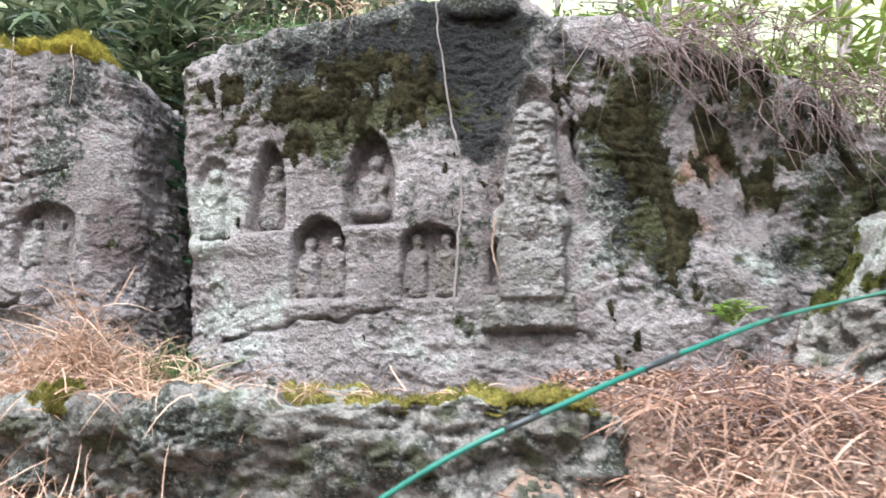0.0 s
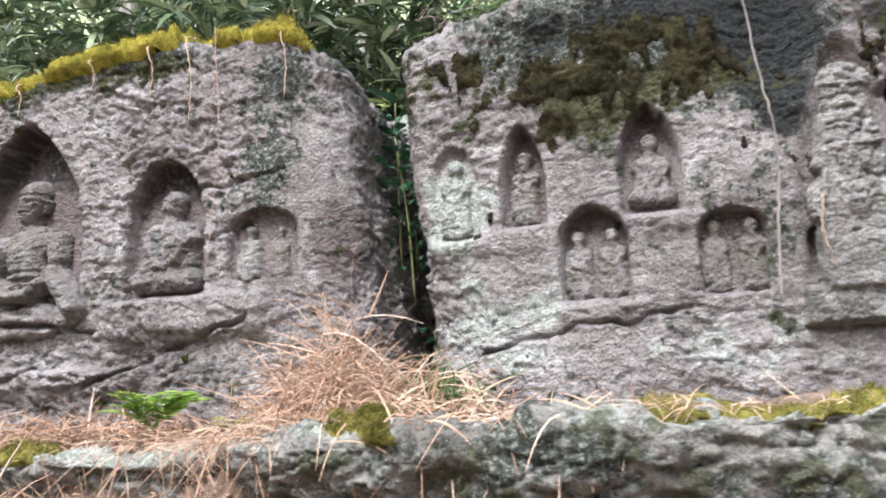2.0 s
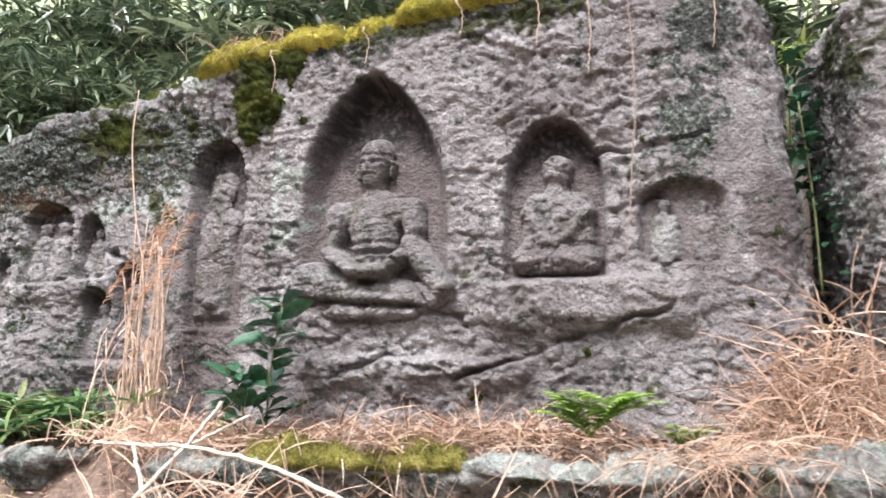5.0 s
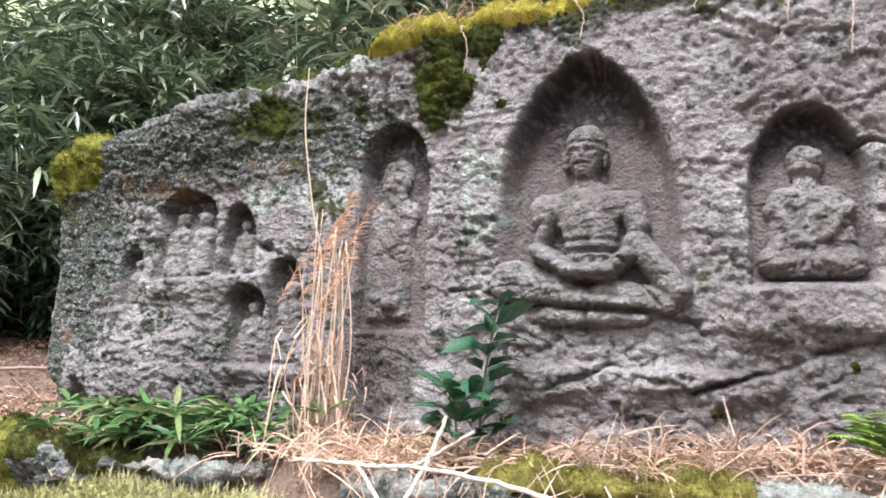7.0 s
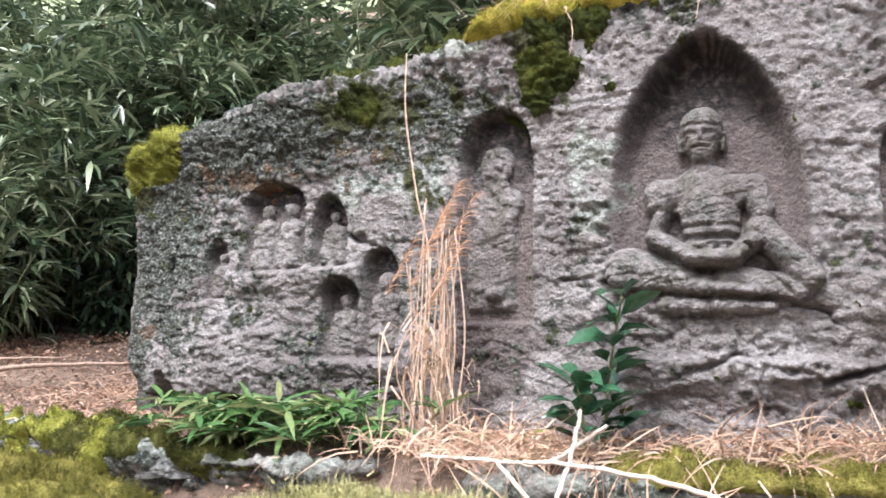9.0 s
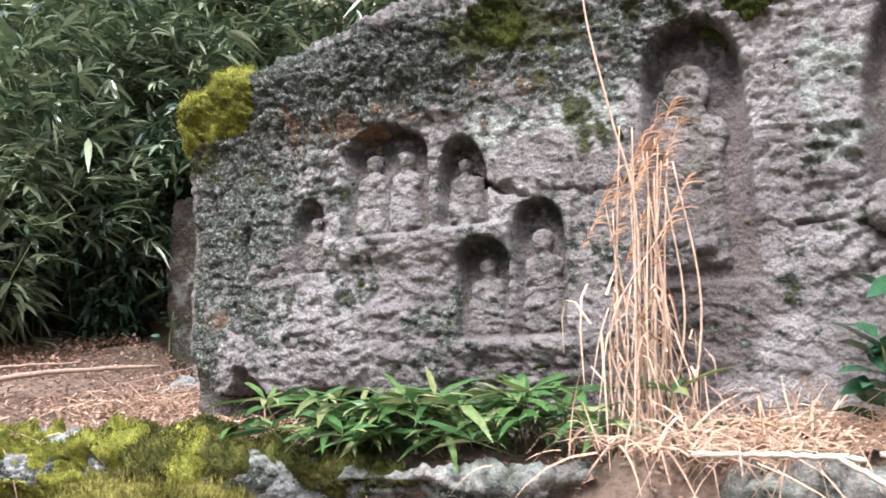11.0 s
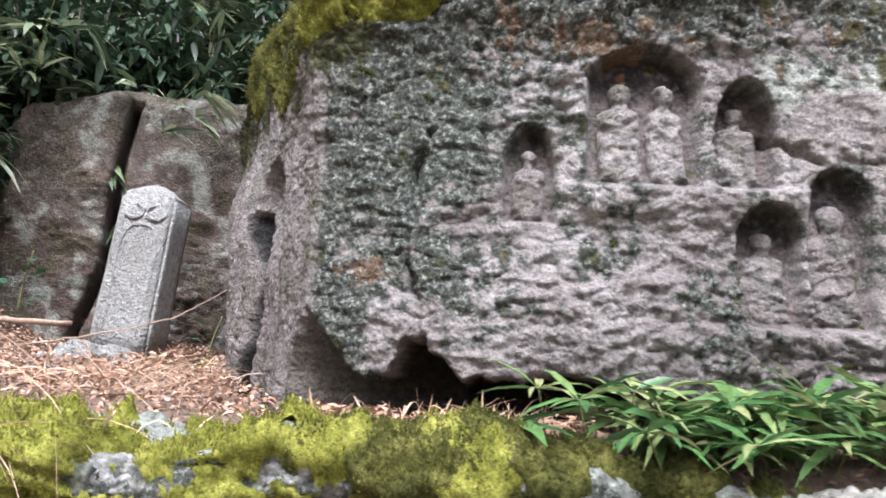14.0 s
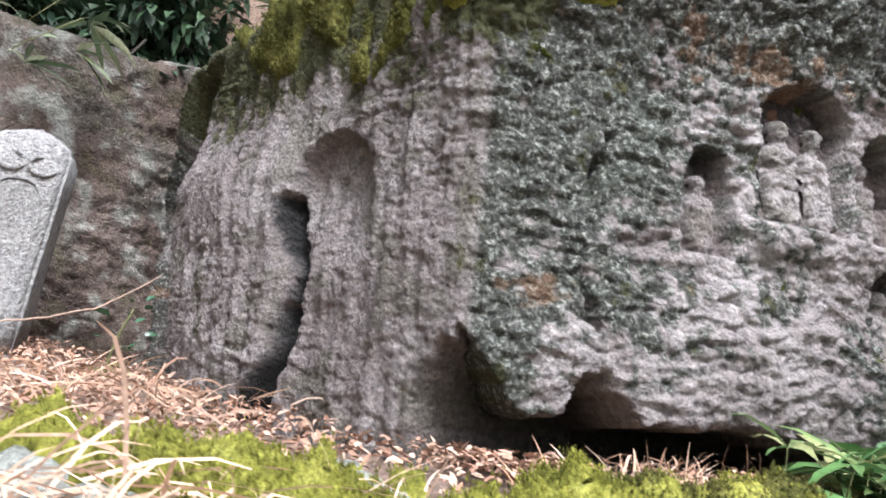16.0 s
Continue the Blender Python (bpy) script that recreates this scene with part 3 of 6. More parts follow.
def shape_b(P, N, K):
    x, z = P[:, 0], P[:, 2]
    front = smooth(0.3, 0.8, -N[:, 1])
    front = front * smooth(0.8, 0.1, K)
    out, calm, shelter = carve_b(x, z, front)
    # the west end: split slabs with a shallow squared panel
    west = smooth(0.6, 0.9, -N[:, 0]) * (K < 0.3)
    y = P[:, 1]
    wy = y + 0.018 * fbm(P * 9, 2, 16)
    cleft = np.maximum(groove([(5.62, 2.02), (5.57, 1.88), (5.50, 1.81), (5.54, 1.69)], wy, z, 0.03, 1.0), groove([(5.54, 1.69), (5.545, 1.60), (5.59, 1.50), (5.66, 1.38)], wy, z, 0.055, 1.0))
    cleft = np.clip(2.2 * cleft, 0, 1) * west
    out -= 0.13 * cleft
    # shade of the deep crack, put into the colour a little wider than it
    crack_shade = np.maximum(groove([(5.635, 2.02), (5.585, 1.88), (5.515, 1.81), (5.555, 1.69)], wy, z, 0.026, 1.0), groove([(5.56, 1.69), (5.565, 1.60), (5.615, 1.50), (5.69, 1.38)], wy, z, 0.048, 1.0))
    crack_shade = np.clip(2.0 * crack_shade, 0, 1) * west
    hood = arch((5.43, 0.40, 1.2, 2.21, 0.05, "tall"), wy, z)[0]
    out -= west * 0.06 * smooth(-0.006, 0.022, hood) * smooth(1.75, 2.1, z)
    out += west * 0.04 * smooth(5.56, 5.66, wy) * smooth(2.35, 2.1, z)
    out -= west * (groove([(5.92, 2.19), (5.84, 1.91)], wy, z, 0.032, 0.05) + groove([(6.05, 2.42), (6.03, 2.26)], wy, z, 0.028, 0.05) + groove([(5.45, 2.07), (5.44, 1.99)], wy, z, 0.03, 0.03))
    flute = fbm(np.column_stack([y * 15, z * 2.4, np.zeros(len(y))]), 3, 15)
    out += west * 0.016 * flute
    # the broken end rounds off backwards and under its southern corner
    out -= west * 0.30 * smooth(6.1, 6.75, y + 0.25 * np.abs(z - 2.1)) ** 2
    calm = calm * (1 - 0.55 * west)
    foot_y = np.interp(z, [1.38, 1.62, 1.75, 1.95], [5.02, 4.97, 4.89, 4.80])
    out -= 0.55 * smooth(0.5, 0.8, -N[:, 0]) * (K < 0.3) * smooth(0.02, -0.02, wy - foot_y) * smooth(1.66, 1.55, z)
    # the hollow under the west corner
    low = np.interp(x, [-5.45, -5.39, -5.30, -5.20, -5.165, -5.12, -5.03, -4.9, -4.7, -4.55, -4.35, -4.1], [1.74, 1.66, 1.51, 1.50, 1.61, 1.59, 1.49, 1.49, 1.50, 1.47, 1.42, 1.25])
    low = low + 0.025 * noise3(P * 6.0, 8) + 0.02 * fbm(P * 17.0, 3, 18)
    out -= 0.55 * smooth(0.015, -0.03, z - low) * front * (x < -3.95)
    # swelling of the brow and the sagging western belly
    out += 0.05 * front * smooth(2.35, 2.7, z) * smooth(-3.9, -4.5, x)
    out += 0.05 * front * np.exp(-((x + 4.7) / 0.5) ** 2 - ((z - 1.65) / 0.15) ** 2)
    n1, n2 = fbm(P * 3.2, 4, 41), fbm(P * 8.0, 4, 42)
    # dark lichen patches; the two strips along the brow paint the overhanging moss's shade
    dark = blotch([(-5.2, 2.3, 0.32, 0.55, 1.2), (-4.75, 2.58, 0.6, 0.24, 1.25), (-4.1, 2.6, 0.4, 0.24, 1.0), (-5.35, 1.7, 0.12, 0.3, 0.9), (-1.68, 2.82, 0.2, 0.18, 1.05), (-1.75, 2.52, 0.17, 0.3, 0.85), (-2.15, 2.75, 0.12, 0.12, 0.6),
                   (-5.35, 1.9, 0.12, 0.4, 0.7), (-3.0, 2.95, 0.8, 0.09, 0.9), (-2.35, 2.98, 0.3, 0.09, 0.9), (-4.5, 1.95, 1.0, 0.5, 0.34)], x, z)
    n3 = fbm(P * 26.0, 3, 43)
    dark = smooth(0.40, 0.66, dark + 0.06 + 0.45 * n1 + 0.4 * n2 + 0.55 * n3) * (1 - 0.9 * west * smooth(2.5, 2.35, z + 0.2 * n1)) * (1 - 0.8 * shelter)
    green = blotch([(-3.42, 2.72, 0.10, 0.28, 1.0), (-3.5, 2.88, 0.2, 0.09, 0.8), (-4.15, 2.68, 0.22, 0.16, 0.8), (-3.97, 2.33, 0.09, 0.1, 0.6), (-5.38, 2.55, 0.2, 0.25, 0.9), (-2.62, 2.93, 0.6, 0.07, 0.7)], x, z)
    green = np.maximum(smooth(0.42, 0.64, green + 0.4 * n1 + 0.4 * n2 + 0.4 * n3), 0.8 * smooth(0.15, 0.4, n1 + 0.3) * (K > 0.9))
    pale = smooth(0.5, 0.75, blotch([(-3.3, 2.35, 0.12, 0.3, 0.8), (-4.05, 2.35, 0.35, 0.1, 0.9), (-1.5, 2.6, 0.12, 0.4, 0.5), (-5.05, 2.15, 0.15, 0.3, 0.6), (-3.75, 2.85, 0.2, 0.06, 0.8)], x, z) + 0.5 * n2)
    rust = smooth(0.66, 0.9, 0.5 * n3 + blotch([(-4.75, 2.45, 0.5, 0.12, 0.75), (-4.2, 2.5, 0.25, 0.1, 0.7), (-5.28, 1.78, 0.09, 0.05, 1.1)], x, z) + 0.55 * n2)
    rust = rust * (1 - dark * 0.3)
    shelter = np.maximum(shelter, 0.3 * west)
    green = np.maximum(green, west * 0.45 * smooth(0.1, 0.5, n2 + 0.4 * smooth(1.7, 1.4, z)))
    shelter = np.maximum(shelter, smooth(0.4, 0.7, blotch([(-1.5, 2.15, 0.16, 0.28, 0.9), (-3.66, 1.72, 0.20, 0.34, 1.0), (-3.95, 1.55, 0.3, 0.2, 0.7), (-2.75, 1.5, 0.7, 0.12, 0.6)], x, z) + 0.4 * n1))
    # darkens niche tops: algae stain, with the niches' shade put into the colour
    top_shade_stain = np.zeros(len(x))
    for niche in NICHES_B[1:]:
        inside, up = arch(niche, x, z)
        top_shade_stain = np.maximum(top_shade_stain, smooth(-0.02, 0.03, inside + 0.012 * n3) * smooth(0.55, 0.85, up + 0.15 * n2) * front)
    dark = dark * (1 - crack_shade)
    # shade of the foot hollows, painted by how deep the face is cut
    hollow_shade = smooth(-0.10, -0.30, out) * (x < -4.3) * (z < 1.75)
    wet = np.maximum(np.maximum(crack_shade, 0.75 * hollow_shade), top_shade_stain * smooth(0.95, 0.2, np.abs(n3) + 0.1) * 0.92)
    # shade under the mossy brow painted as thin strips, plus two dark patches
    wet = np.maximum(wet, 0.55 * smooth(0.45, 0.7, blotch([(-3.0, 2.93, 0.75, 0.05, 1.0), (-2.4, 2.97, 0.35, 0.06, 1.0), (-1.66, 2.8, 0.14, 0.12, 0.8), (-3.45, 2.85, 0.15, 0.1, 0.7)], x, z) + 0.4 * n2))
    return out, calm, {"wet": wet, "dark": dark * 0.9, "green": green * 0.9 * (1 - crack_shade), "pale": pale * 0.75, "rust": rust * 0.4, "shelter": shelter * 0.85}


def lean_b(V):
    V = V.copy()
    V[:, 0] -= 0.115 * np.clip(V[:, 2] - 2.2, -0.8, 0.8) * smooth(-1.75, -1.45, V[:, 0])
    return V


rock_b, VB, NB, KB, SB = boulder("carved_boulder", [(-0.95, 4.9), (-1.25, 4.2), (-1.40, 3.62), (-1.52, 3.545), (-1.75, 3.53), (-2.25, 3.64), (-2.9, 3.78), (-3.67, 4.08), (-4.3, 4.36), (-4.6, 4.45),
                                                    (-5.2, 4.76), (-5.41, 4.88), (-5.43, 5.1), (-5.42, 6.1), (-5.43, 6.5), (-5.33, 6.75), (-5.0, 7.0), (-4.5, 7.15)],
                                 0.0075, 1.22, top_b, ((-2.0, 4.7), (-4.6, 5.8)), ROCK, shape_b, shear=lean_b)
tagged(rock_b, "long grey lichened boulder carved with statue niches", "boulder")


def top_a(q):
    front = np.interp(q[:, 0], [-1.4, -1.24, -1.0, -0.74, -0.45, 0.0, 0.3, 0.45, 0.72, 1.04, 1.35, 1.6, 2.2, 3.2], [2.86, 2.92, 3.0, 3.05, 3.07, 3.13, 3.12, 2.99, 2.97, 2.87, 2.73, 2.62, 2.4, 2.2])
    return front


def shape_a(P, N, K):
    x, z = P[:, 0], P[:, 2]
    front = smooth(0.3, 0.8, -N[:, 1])
    front = front * smooth(0.8, 0.1, K)
    out, calm, shelter = carve_a(x, z, front)
    n1, n2 = fbm(P * 3.2, 4, 51), fbm(P * 8.0, 4, 52)
    # deep hollow at the crown above the tower carving
    out -= 0.12 * np.exp(-((x - 0.15) / np.interp(z, [2.4, 2.9], [0.07, 0.19])) ** 4) * smooth(2.42, 2.72, z) * smooth(1.2, 0.4, K)
    # broken eastern flank
    east = smooth(0.75, 1.3, x)
    out += east * 0.11 * fbm(P * np.array([2.6, 2.6, 2.0]), 3, 53) + smooth(0.6, 0.9, x) * smooth(1.9, 2.3, z) * 0.022 * fbm(np.column_stack([x * 13, z * 2.6, P[:, 1]]), 3, 54)
    dark = blotch([(-0.35, 2.86, 0.62, 0.26, 1.25), (0.1, 2.85, 0.26, 0.5, 1.5), (0.12, 2.55, 0.12, 0.28, 1.2), (0.72, 2.35, 0.2, 0.42, 1.15), (1.1, 2.6, 0.4, 0.2, 0.8), (1.55, 2.3, 0.25, 0.3, 0.8), (0.85, 1.95, 0.1, 0.2, 0.8), (1.3, 2.45, 0.35, 0.2, 0.7), (-1.2, 2.7, 0.1, 0.2, 0.7), (1.5, 1.95, 0.3, 0.12, 0.8)], x, z)
    n3 = fbm(P * 26.0, 3, 43)
    dark = smooth(0.38, 0.66, dark + 0.1 + 0.42 * n1 + 0.35 * n2 + 0.45 * n3) * (1 - 0.6 * shelter)
    green = blotch([(-0.5, 2.60, 0.42, 0.13, 1.05), (-0.1, 2.62, 0.25, 0.12, 0.9), (0.72, 2.5, 0.22, 0.3, 0.85), (1.0, 2.72, 0.5, 0.14, 0.9), (1.65, 2.0, 0.25, 0.6, 0.95), (1.25, 2.35, 0.3, 0.3, 0.6), (-1.15, 2.75, 0.12, 0.15, 0.8), (0.8, 2.1, 0.15, 0.3, 0.7)], x, z)
    green = np.maximum(smooth(0.46, 0.7, green + 0.4 * n1 + 0.4 * n2 + 0.4 * n3), 0.85 * (K > 0.9)) * (1 - 0.7 * shelter)
    pale = smooth(0.45, 0.8, blotch([(-1.02, 2.2, 0.2, 0.25, 1.0), (-0.85, 1.75, 0.4, 0.25, 0.8), (0.6, 1.95, 0.2, 0.25, 0.7), (0.0, 1.6, 0.8, 0.15, 0.6), (1.2, 1.9, 0.3, 0.15, 0.6)], x, z) + 0.35 * n2)
    rust = smooth(0.6, 0.95, blotch([(1.05, 2.3, 0.35, 0.35, 0.7), (-0.3, 2.0, 0.15, 0.2, 0.3)], x, z) + 0.6 * n2)
    # dark crown stain; the hollow's deep shade is put into the colour too
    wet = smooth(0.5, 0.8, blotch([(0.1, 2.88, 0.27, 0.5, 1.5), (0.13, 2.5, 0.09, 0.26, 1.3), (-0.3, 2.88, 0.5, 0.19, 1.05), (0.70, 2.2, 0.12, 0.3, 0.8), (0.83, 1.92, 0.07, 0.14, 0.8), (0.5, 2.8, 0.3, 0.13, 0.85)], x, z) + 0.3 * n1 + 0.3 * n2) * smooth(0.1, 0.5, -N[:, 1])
    # shadow under the small niches' tops painted into the same colour
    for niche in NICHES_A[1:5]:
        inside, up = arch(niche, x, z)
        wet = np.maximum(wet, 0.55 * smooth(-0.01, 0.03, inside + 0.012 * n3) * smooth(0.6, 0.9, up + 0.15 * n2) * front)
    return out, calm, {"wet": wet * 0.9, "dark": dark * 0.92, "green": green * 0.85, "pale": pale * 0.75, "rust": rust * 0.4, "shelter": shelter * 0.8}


def lean_a(V):
    V = V.copy()
    V[:, 0] -= 0.06 * np.clip(V[:, 2] - 2.2, -0.8, 0.8) * smooth(-0.9, -1.15, V[:, 0])
    return V


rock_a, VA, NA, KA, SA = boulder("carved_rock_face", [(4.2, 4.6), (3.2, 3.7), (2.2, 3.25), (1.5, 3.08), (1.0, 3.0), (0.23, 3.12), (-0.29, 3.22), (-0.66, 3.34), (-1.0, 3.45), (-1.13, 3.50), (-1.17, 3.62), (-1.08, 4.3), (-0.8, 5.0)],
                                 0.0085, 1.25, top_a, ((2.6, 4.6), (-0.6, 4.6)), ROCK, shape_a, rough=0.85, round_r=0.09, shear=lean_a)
tagged(rock_a, "grey mossy rock face carved with small niches", "rock face")


# ---- statues in the niches ----
FRONT_B, NRM_B = plan_line([(-1.40, 3.62), (-1.52, 3.545), (-1.75, 3.53), (-2.25, 3.64), (-2.9, 3.78), (-3.67, 4.08), (-4.3, 4.36), (-4.6, 4.45), (-5.2, 4.76), (-5.41, 4.88)], 0.01, 0.05)
FRONT_A, NRM_A = plan_line([(1.5, 3.08), (1.0, 3.0), (0.23, 3.12), (-0.29, 3.22), (-0.66, 3.34), (-1.0, 3.45), (-1.17, 3.53)], 0.01, 0.05)


def face_point(rock, x):
    q, nrm = (FRONT_A, NRM_A) if rock == "a" else (FRONT_B, NRM_B)
    o = np.argsort(q[:, 0])
    return np.interp(x, q[o, 0], q[o, 1]), np.stack([np.interp(x, q[o, 0], nrm[o, i]) for i in (0, 1)], 1)


def capsule(x, z, x0, z0, x1, z1, r0, r1, high):
    dx, dz = x1 - x0, z1 - z0
    t = np.clip(((x - x0) * dx + (z - z0) * dz) / (dx * dx + dz * dz + 1e-9), 0, 1)
    d = np.hypot(x - x0 - t * dx, z - z0 - t * dz) / (r0 + (r1 - r0) * t)
    return high * np.sqrt(np.clip(1 - d * d, 0, 1)) - 0.03 * (d > 1)


def slab(x, z, cx, z0, z1, w0, w1, high, soft=0.02):
    half = 0.5 * (w0 + (w1 - w0) * np.clip((z - z0) / (z1 - z0), 0, 1))
    m = np.minimum(np.minimum(half - np.abs(x - cx), z - z0), z1 - z)
    return high * smooth(-0.2 * soft, soft, m) - 0.03 * (m < -0.2 * soft)


def relief(name, rock, niche, shapes, label, step=0.005, rough=0.7, parent=None, pale=0.0, lift=1.1):
    """A figure carved out of the back of a niche, from rounded forms (kind, numbers)."""
    xs = [s[1] for s in shapes if s[0] == "s"] + [v for s in shapes if s[0] == "c" for v in (s[1], s[3])]
    zs = [v for s in shapes if s[0] == "s" for v in (s[2], s[3])] + [v for s in shapes if s[0] == "c" for v in (s[2], s[4])]
    grow = max([0.5 * max(s[4], s[5]) for s in shapes if s[0] == "s"] + [max(s[5], s[6]) for s in shapes if s[0] == "c"]) + 0.02
    x = np.arange(min(xs) - grow, max(xs) + grow, step)
    z = np.arange(min(zs) - grow, max(zs) + grow, step)
    X, Z = np.meshgrid(x, z, indexing="ij")
    x, z = X.ravel(), Z.ravel()
    h = np.full(len(x), -0.03)
    for s in shapes:
        if s[-1] == "cut":
            h -= np.clip(capsule(x, z, *s[1:8]) if s[0] == "c" else slab(x, z, *s[1:7]), 0, 1)
        else:
            h = np.maximum(h, capsule(x, z, *s[1:8]) if s[0] == "c" else slab(x, z, *s[1:7]))
    H = h.reshape(X.shape)
    for _ in range(2):
        pad = np.pad(H, 1, mode="edge")
        H = (pad[1:-1, 1:-1] * 4 + pad[:-2, 1:-1] + pad[2:, 1:-1] + pad[1:-1, :-2] + pad[1:-1, 2:]) / 8
    h = H.ravel()
    y, nrm = face_point(rock, x)
    depth = niche_depth(niche, x, z)[0] if niche else 0
    depth = np.maximum(depth, 0.0)
    base = np.column_stack([x, y, z])
    d = bulge(base) - depth + np.where(h > 0, lift * h, h) + rough * stone_relief(base, 1.0)
    V = base + np.column_stack([nrm, np.zeros(len(x))]) * d[:, None]
    f = grid_faces(*X.shape, keep=h > -0.018)
    v, f, used = compact(V, f)
    n2 = fbm(v * 9.0, 3, 61)
    zero = np.zeros(len(v))
    ob = mesh_object(name, v, f, ROCK, attrs={"wet": zero, "dark": 0.5 * smooth(0.25, 0.5, n2), "green": 0.4 * smooth(0.0, 0.45, -n2), "pale": zero + pale, "rust": zero, "shelter": zero + (0.3 if pale < 0.2 else 0)})
    return tagged(ob, label, "stone statue", group="carved statues")


def standing(cx, z0, z1, w, high):
    t = z1 - z0
    r = 0.12 * t
    return [("c", cx, z1 - r, cx, z1 - 1.35 * r, r * 0.9, r * 0.82, high * 0.8), ("c", cx, z1 - 2.0 * r, cx, z0 + 0.66 * t, 0.075 * t, 0.11 * t, high * 0.62),
            ("c", cx - 0.26 * w, z0 + 0.63 * t, cx + 0.26 * w, z0 + 0.63 * t, 0.10 * t, 0.10 * t, high * 0.68),
            ("s", cx, z0, z0 + 0.69 * t, w * 1.08, w * 1.0, high * 0.58, 0.026), ("c", cx - 0.34 * w, z0 + 0.56 * t, cx - 0.02 * w, z0 + 0.45 * t, 0.055 * t, 0.05 * t, high * 0.78),
            ("c", cx + 0.34 * w, z0 + 0.56 * t, cx + 0.04 * w, z0 + 0.43 * t, 0.055 * t, 0.05 * t, high * 0.76), ("c", cx, z0 + 0.36 * t, cx, z0 + 0.1 * t, 0.32 * w, 0.38 * w, high * 0.66),
            ("c", cx - 0.42 * w, z0 + 0.45 * t, cx - 0.4 * w, z0 + 0.15 * t, 0.05 * t, 0.06 * t, high * 0.62)]


def sitting(cx, z0, z1, w, high):
    t = z1 - z0
    return [("c", cx, z1 - 0.14 * t, cx, z1 - 0.19 * t, 0.13 * t, 0.115 * t, high * 0.85), ("c", cx, z1 - 0.28 * t, cx, z0 + 0.6 * t, 0.09 * t, 0.12 * t, high * 0.6),
            ("c", cx - 0.22 * w, z0 + 0.55 * t, cx + 0.22 * w, z0 + 0.55 * t, 0.13 * t, 0.13 * t, high * 0.72), ("s", cx, z0 + 0.05 * t, z0 + 0.62 * t, w * 0.95, w * 0.8, high * 0.6, 0.035),
            ("c", cx, z0 + 0.5 * t, cx, z0 + 0.3 * t, 0.3 * w, 0.33 * w, high * 0.72), ("c", cx - 0.36 * w, z0 + 0.50 * t, cx - 0.1 * w, z0 + 0.28 * t, 0.07 * t, 0.06 * t, high * 0.85),
            ("c", cx + 0.36 * w, z0 + 0.50 * t, cx + 0.1 * w, z0 + 0.28 * t, 0.07 * t, 0.06 * t, high * 0.85), ("c", cx - 0.36 * w, z0 + 0.13 * t, cx + 0.36 * w, z0 + 0.13 * t, 0.12 * t, 0.12 * t, high * 0.85)]


relief("standing_statue", "a", NICHES_A[0], standing(-1.025, 2.09, 2.42, 0.115, 0.045), "small pale lichened standing statue in a shallow niche", pale=0.8, rough=0.5)
relief("standing_statue", "a", NICHES_A[1], standing(-0.765, 2.12, 2.43, 0.10, 0.055), "small worn standing statue in a pointed niche")
relief("seated_statue", "a", NICHES_A[2], sitting(-0.31, 2.13, 2.44, 0.15, 0.06), "small worn seated statue in a pointed niche")
relief("standing_statue", "a", NICHES_A[3], standing(-0.585, 1.82, 2.09, 0.095, 0.05), "worn statue of a pair in an arched niche")
relief("standing_statue", "a", NICHES_A[3], standing(-0.465, 1.82, 2.09, 0.095, 0.05), "worn statue of a pair in an arched niche")
relief("standing_statue", "a", NICHES_A[4], standing(-0.112, 1.81, 2.08, 0.09, 0.04), "eroded statue of a pair in a square niche")
relief("standing_statue", "a", NICHES_A[4], standing(0.008, 1.81, 2.08, 0.09, 0.04), "eroded statue of a pair in a square niche")
relief("stone_stupa", "a", NICHES_A[6], [("s", 0.332, 1.67, 1.815, 0.37, 0.36, 0.045, 0.025), ("s", 0.347, 1.78, 2.06, 0.27, 0.265, 0.062, 0.03), ("c", 0.30, 2.09, 0.39, 2.09, 0.115, 0.115, 0.085),
                                          ("s", 0.348, 2.0, 2.3, 0.23, 0.22, 0.062, 0.035), ("c", 0.245, 2.225, 0.455, 2.22, 0.03, 0.03, 0.06), ("s", 0.352, 2.20, 2.42, 0.245, 0.19, 0.068, 0.035),
                                          ("c", 0.366, 2.53, 0.358, 2.26, 0.087, 0.10, 0.085), ("c", 0.27, 2.425, 0.45, 2.42, 0.007, 0.007, 0.008, "cut")],
       "tall worn stupa carved in relief on the rock", rough=0.8, lift=1.0, pale=0.2)
relief("standing_statue", "b", NICHES_B[0], standing(-1.875, 1.99, 2.22, 0.10, 0.05), "small eroded statue in a square niche", pale=0.2)
relief("standing_statue", "b", NICHES_B[0], standing(-1.74, 1.99, 2.21, 0.09, 0.025), "small nearly erased statue in a square niche")
relief("seated_statue", "b", NICHES_B[1], sitting(-2.24, 1.95, 2.42, 0.30, 0.095), "worn seated statue in a round-arched niche", rough=1.35, lift=1.0)
relief("standing_statue", "b", NICHES_B[3], standing(-3.66, 1.83, 2.49, 0.17, 0.06) + [("c", -3.65, 1.90, -3.63, 1.90, 0.035, 0.035, 0.075)], "tall eroded standing statue in a narrow niche", rough=1.0, lift=0.95)
relief("standing_statue", "b", NICHES_B[4], standing(-4.665, 2.04, 2.34, 0.105, 0.055), "small statue standing in a shared niche", pale=0.06)
relief("standing_statue", "b", NICHES_B[4], standing(-4.54, 2.04, 2.34, 0.105, 0.055), "small statue standing in a shared niche", pale=0.06)
relief("standing_statue", "b", NICHES_B[5], standing(-4.34, 2.05, 2.29, 0.10, 0.045), "small worn statue in a round niche", pale=0.06)
relief("standing_statue", "b", NICHES_B[6], standing(-4.885, 1.93, 2.14, 0.075, 0.045), "very small statue in a narrow niche")
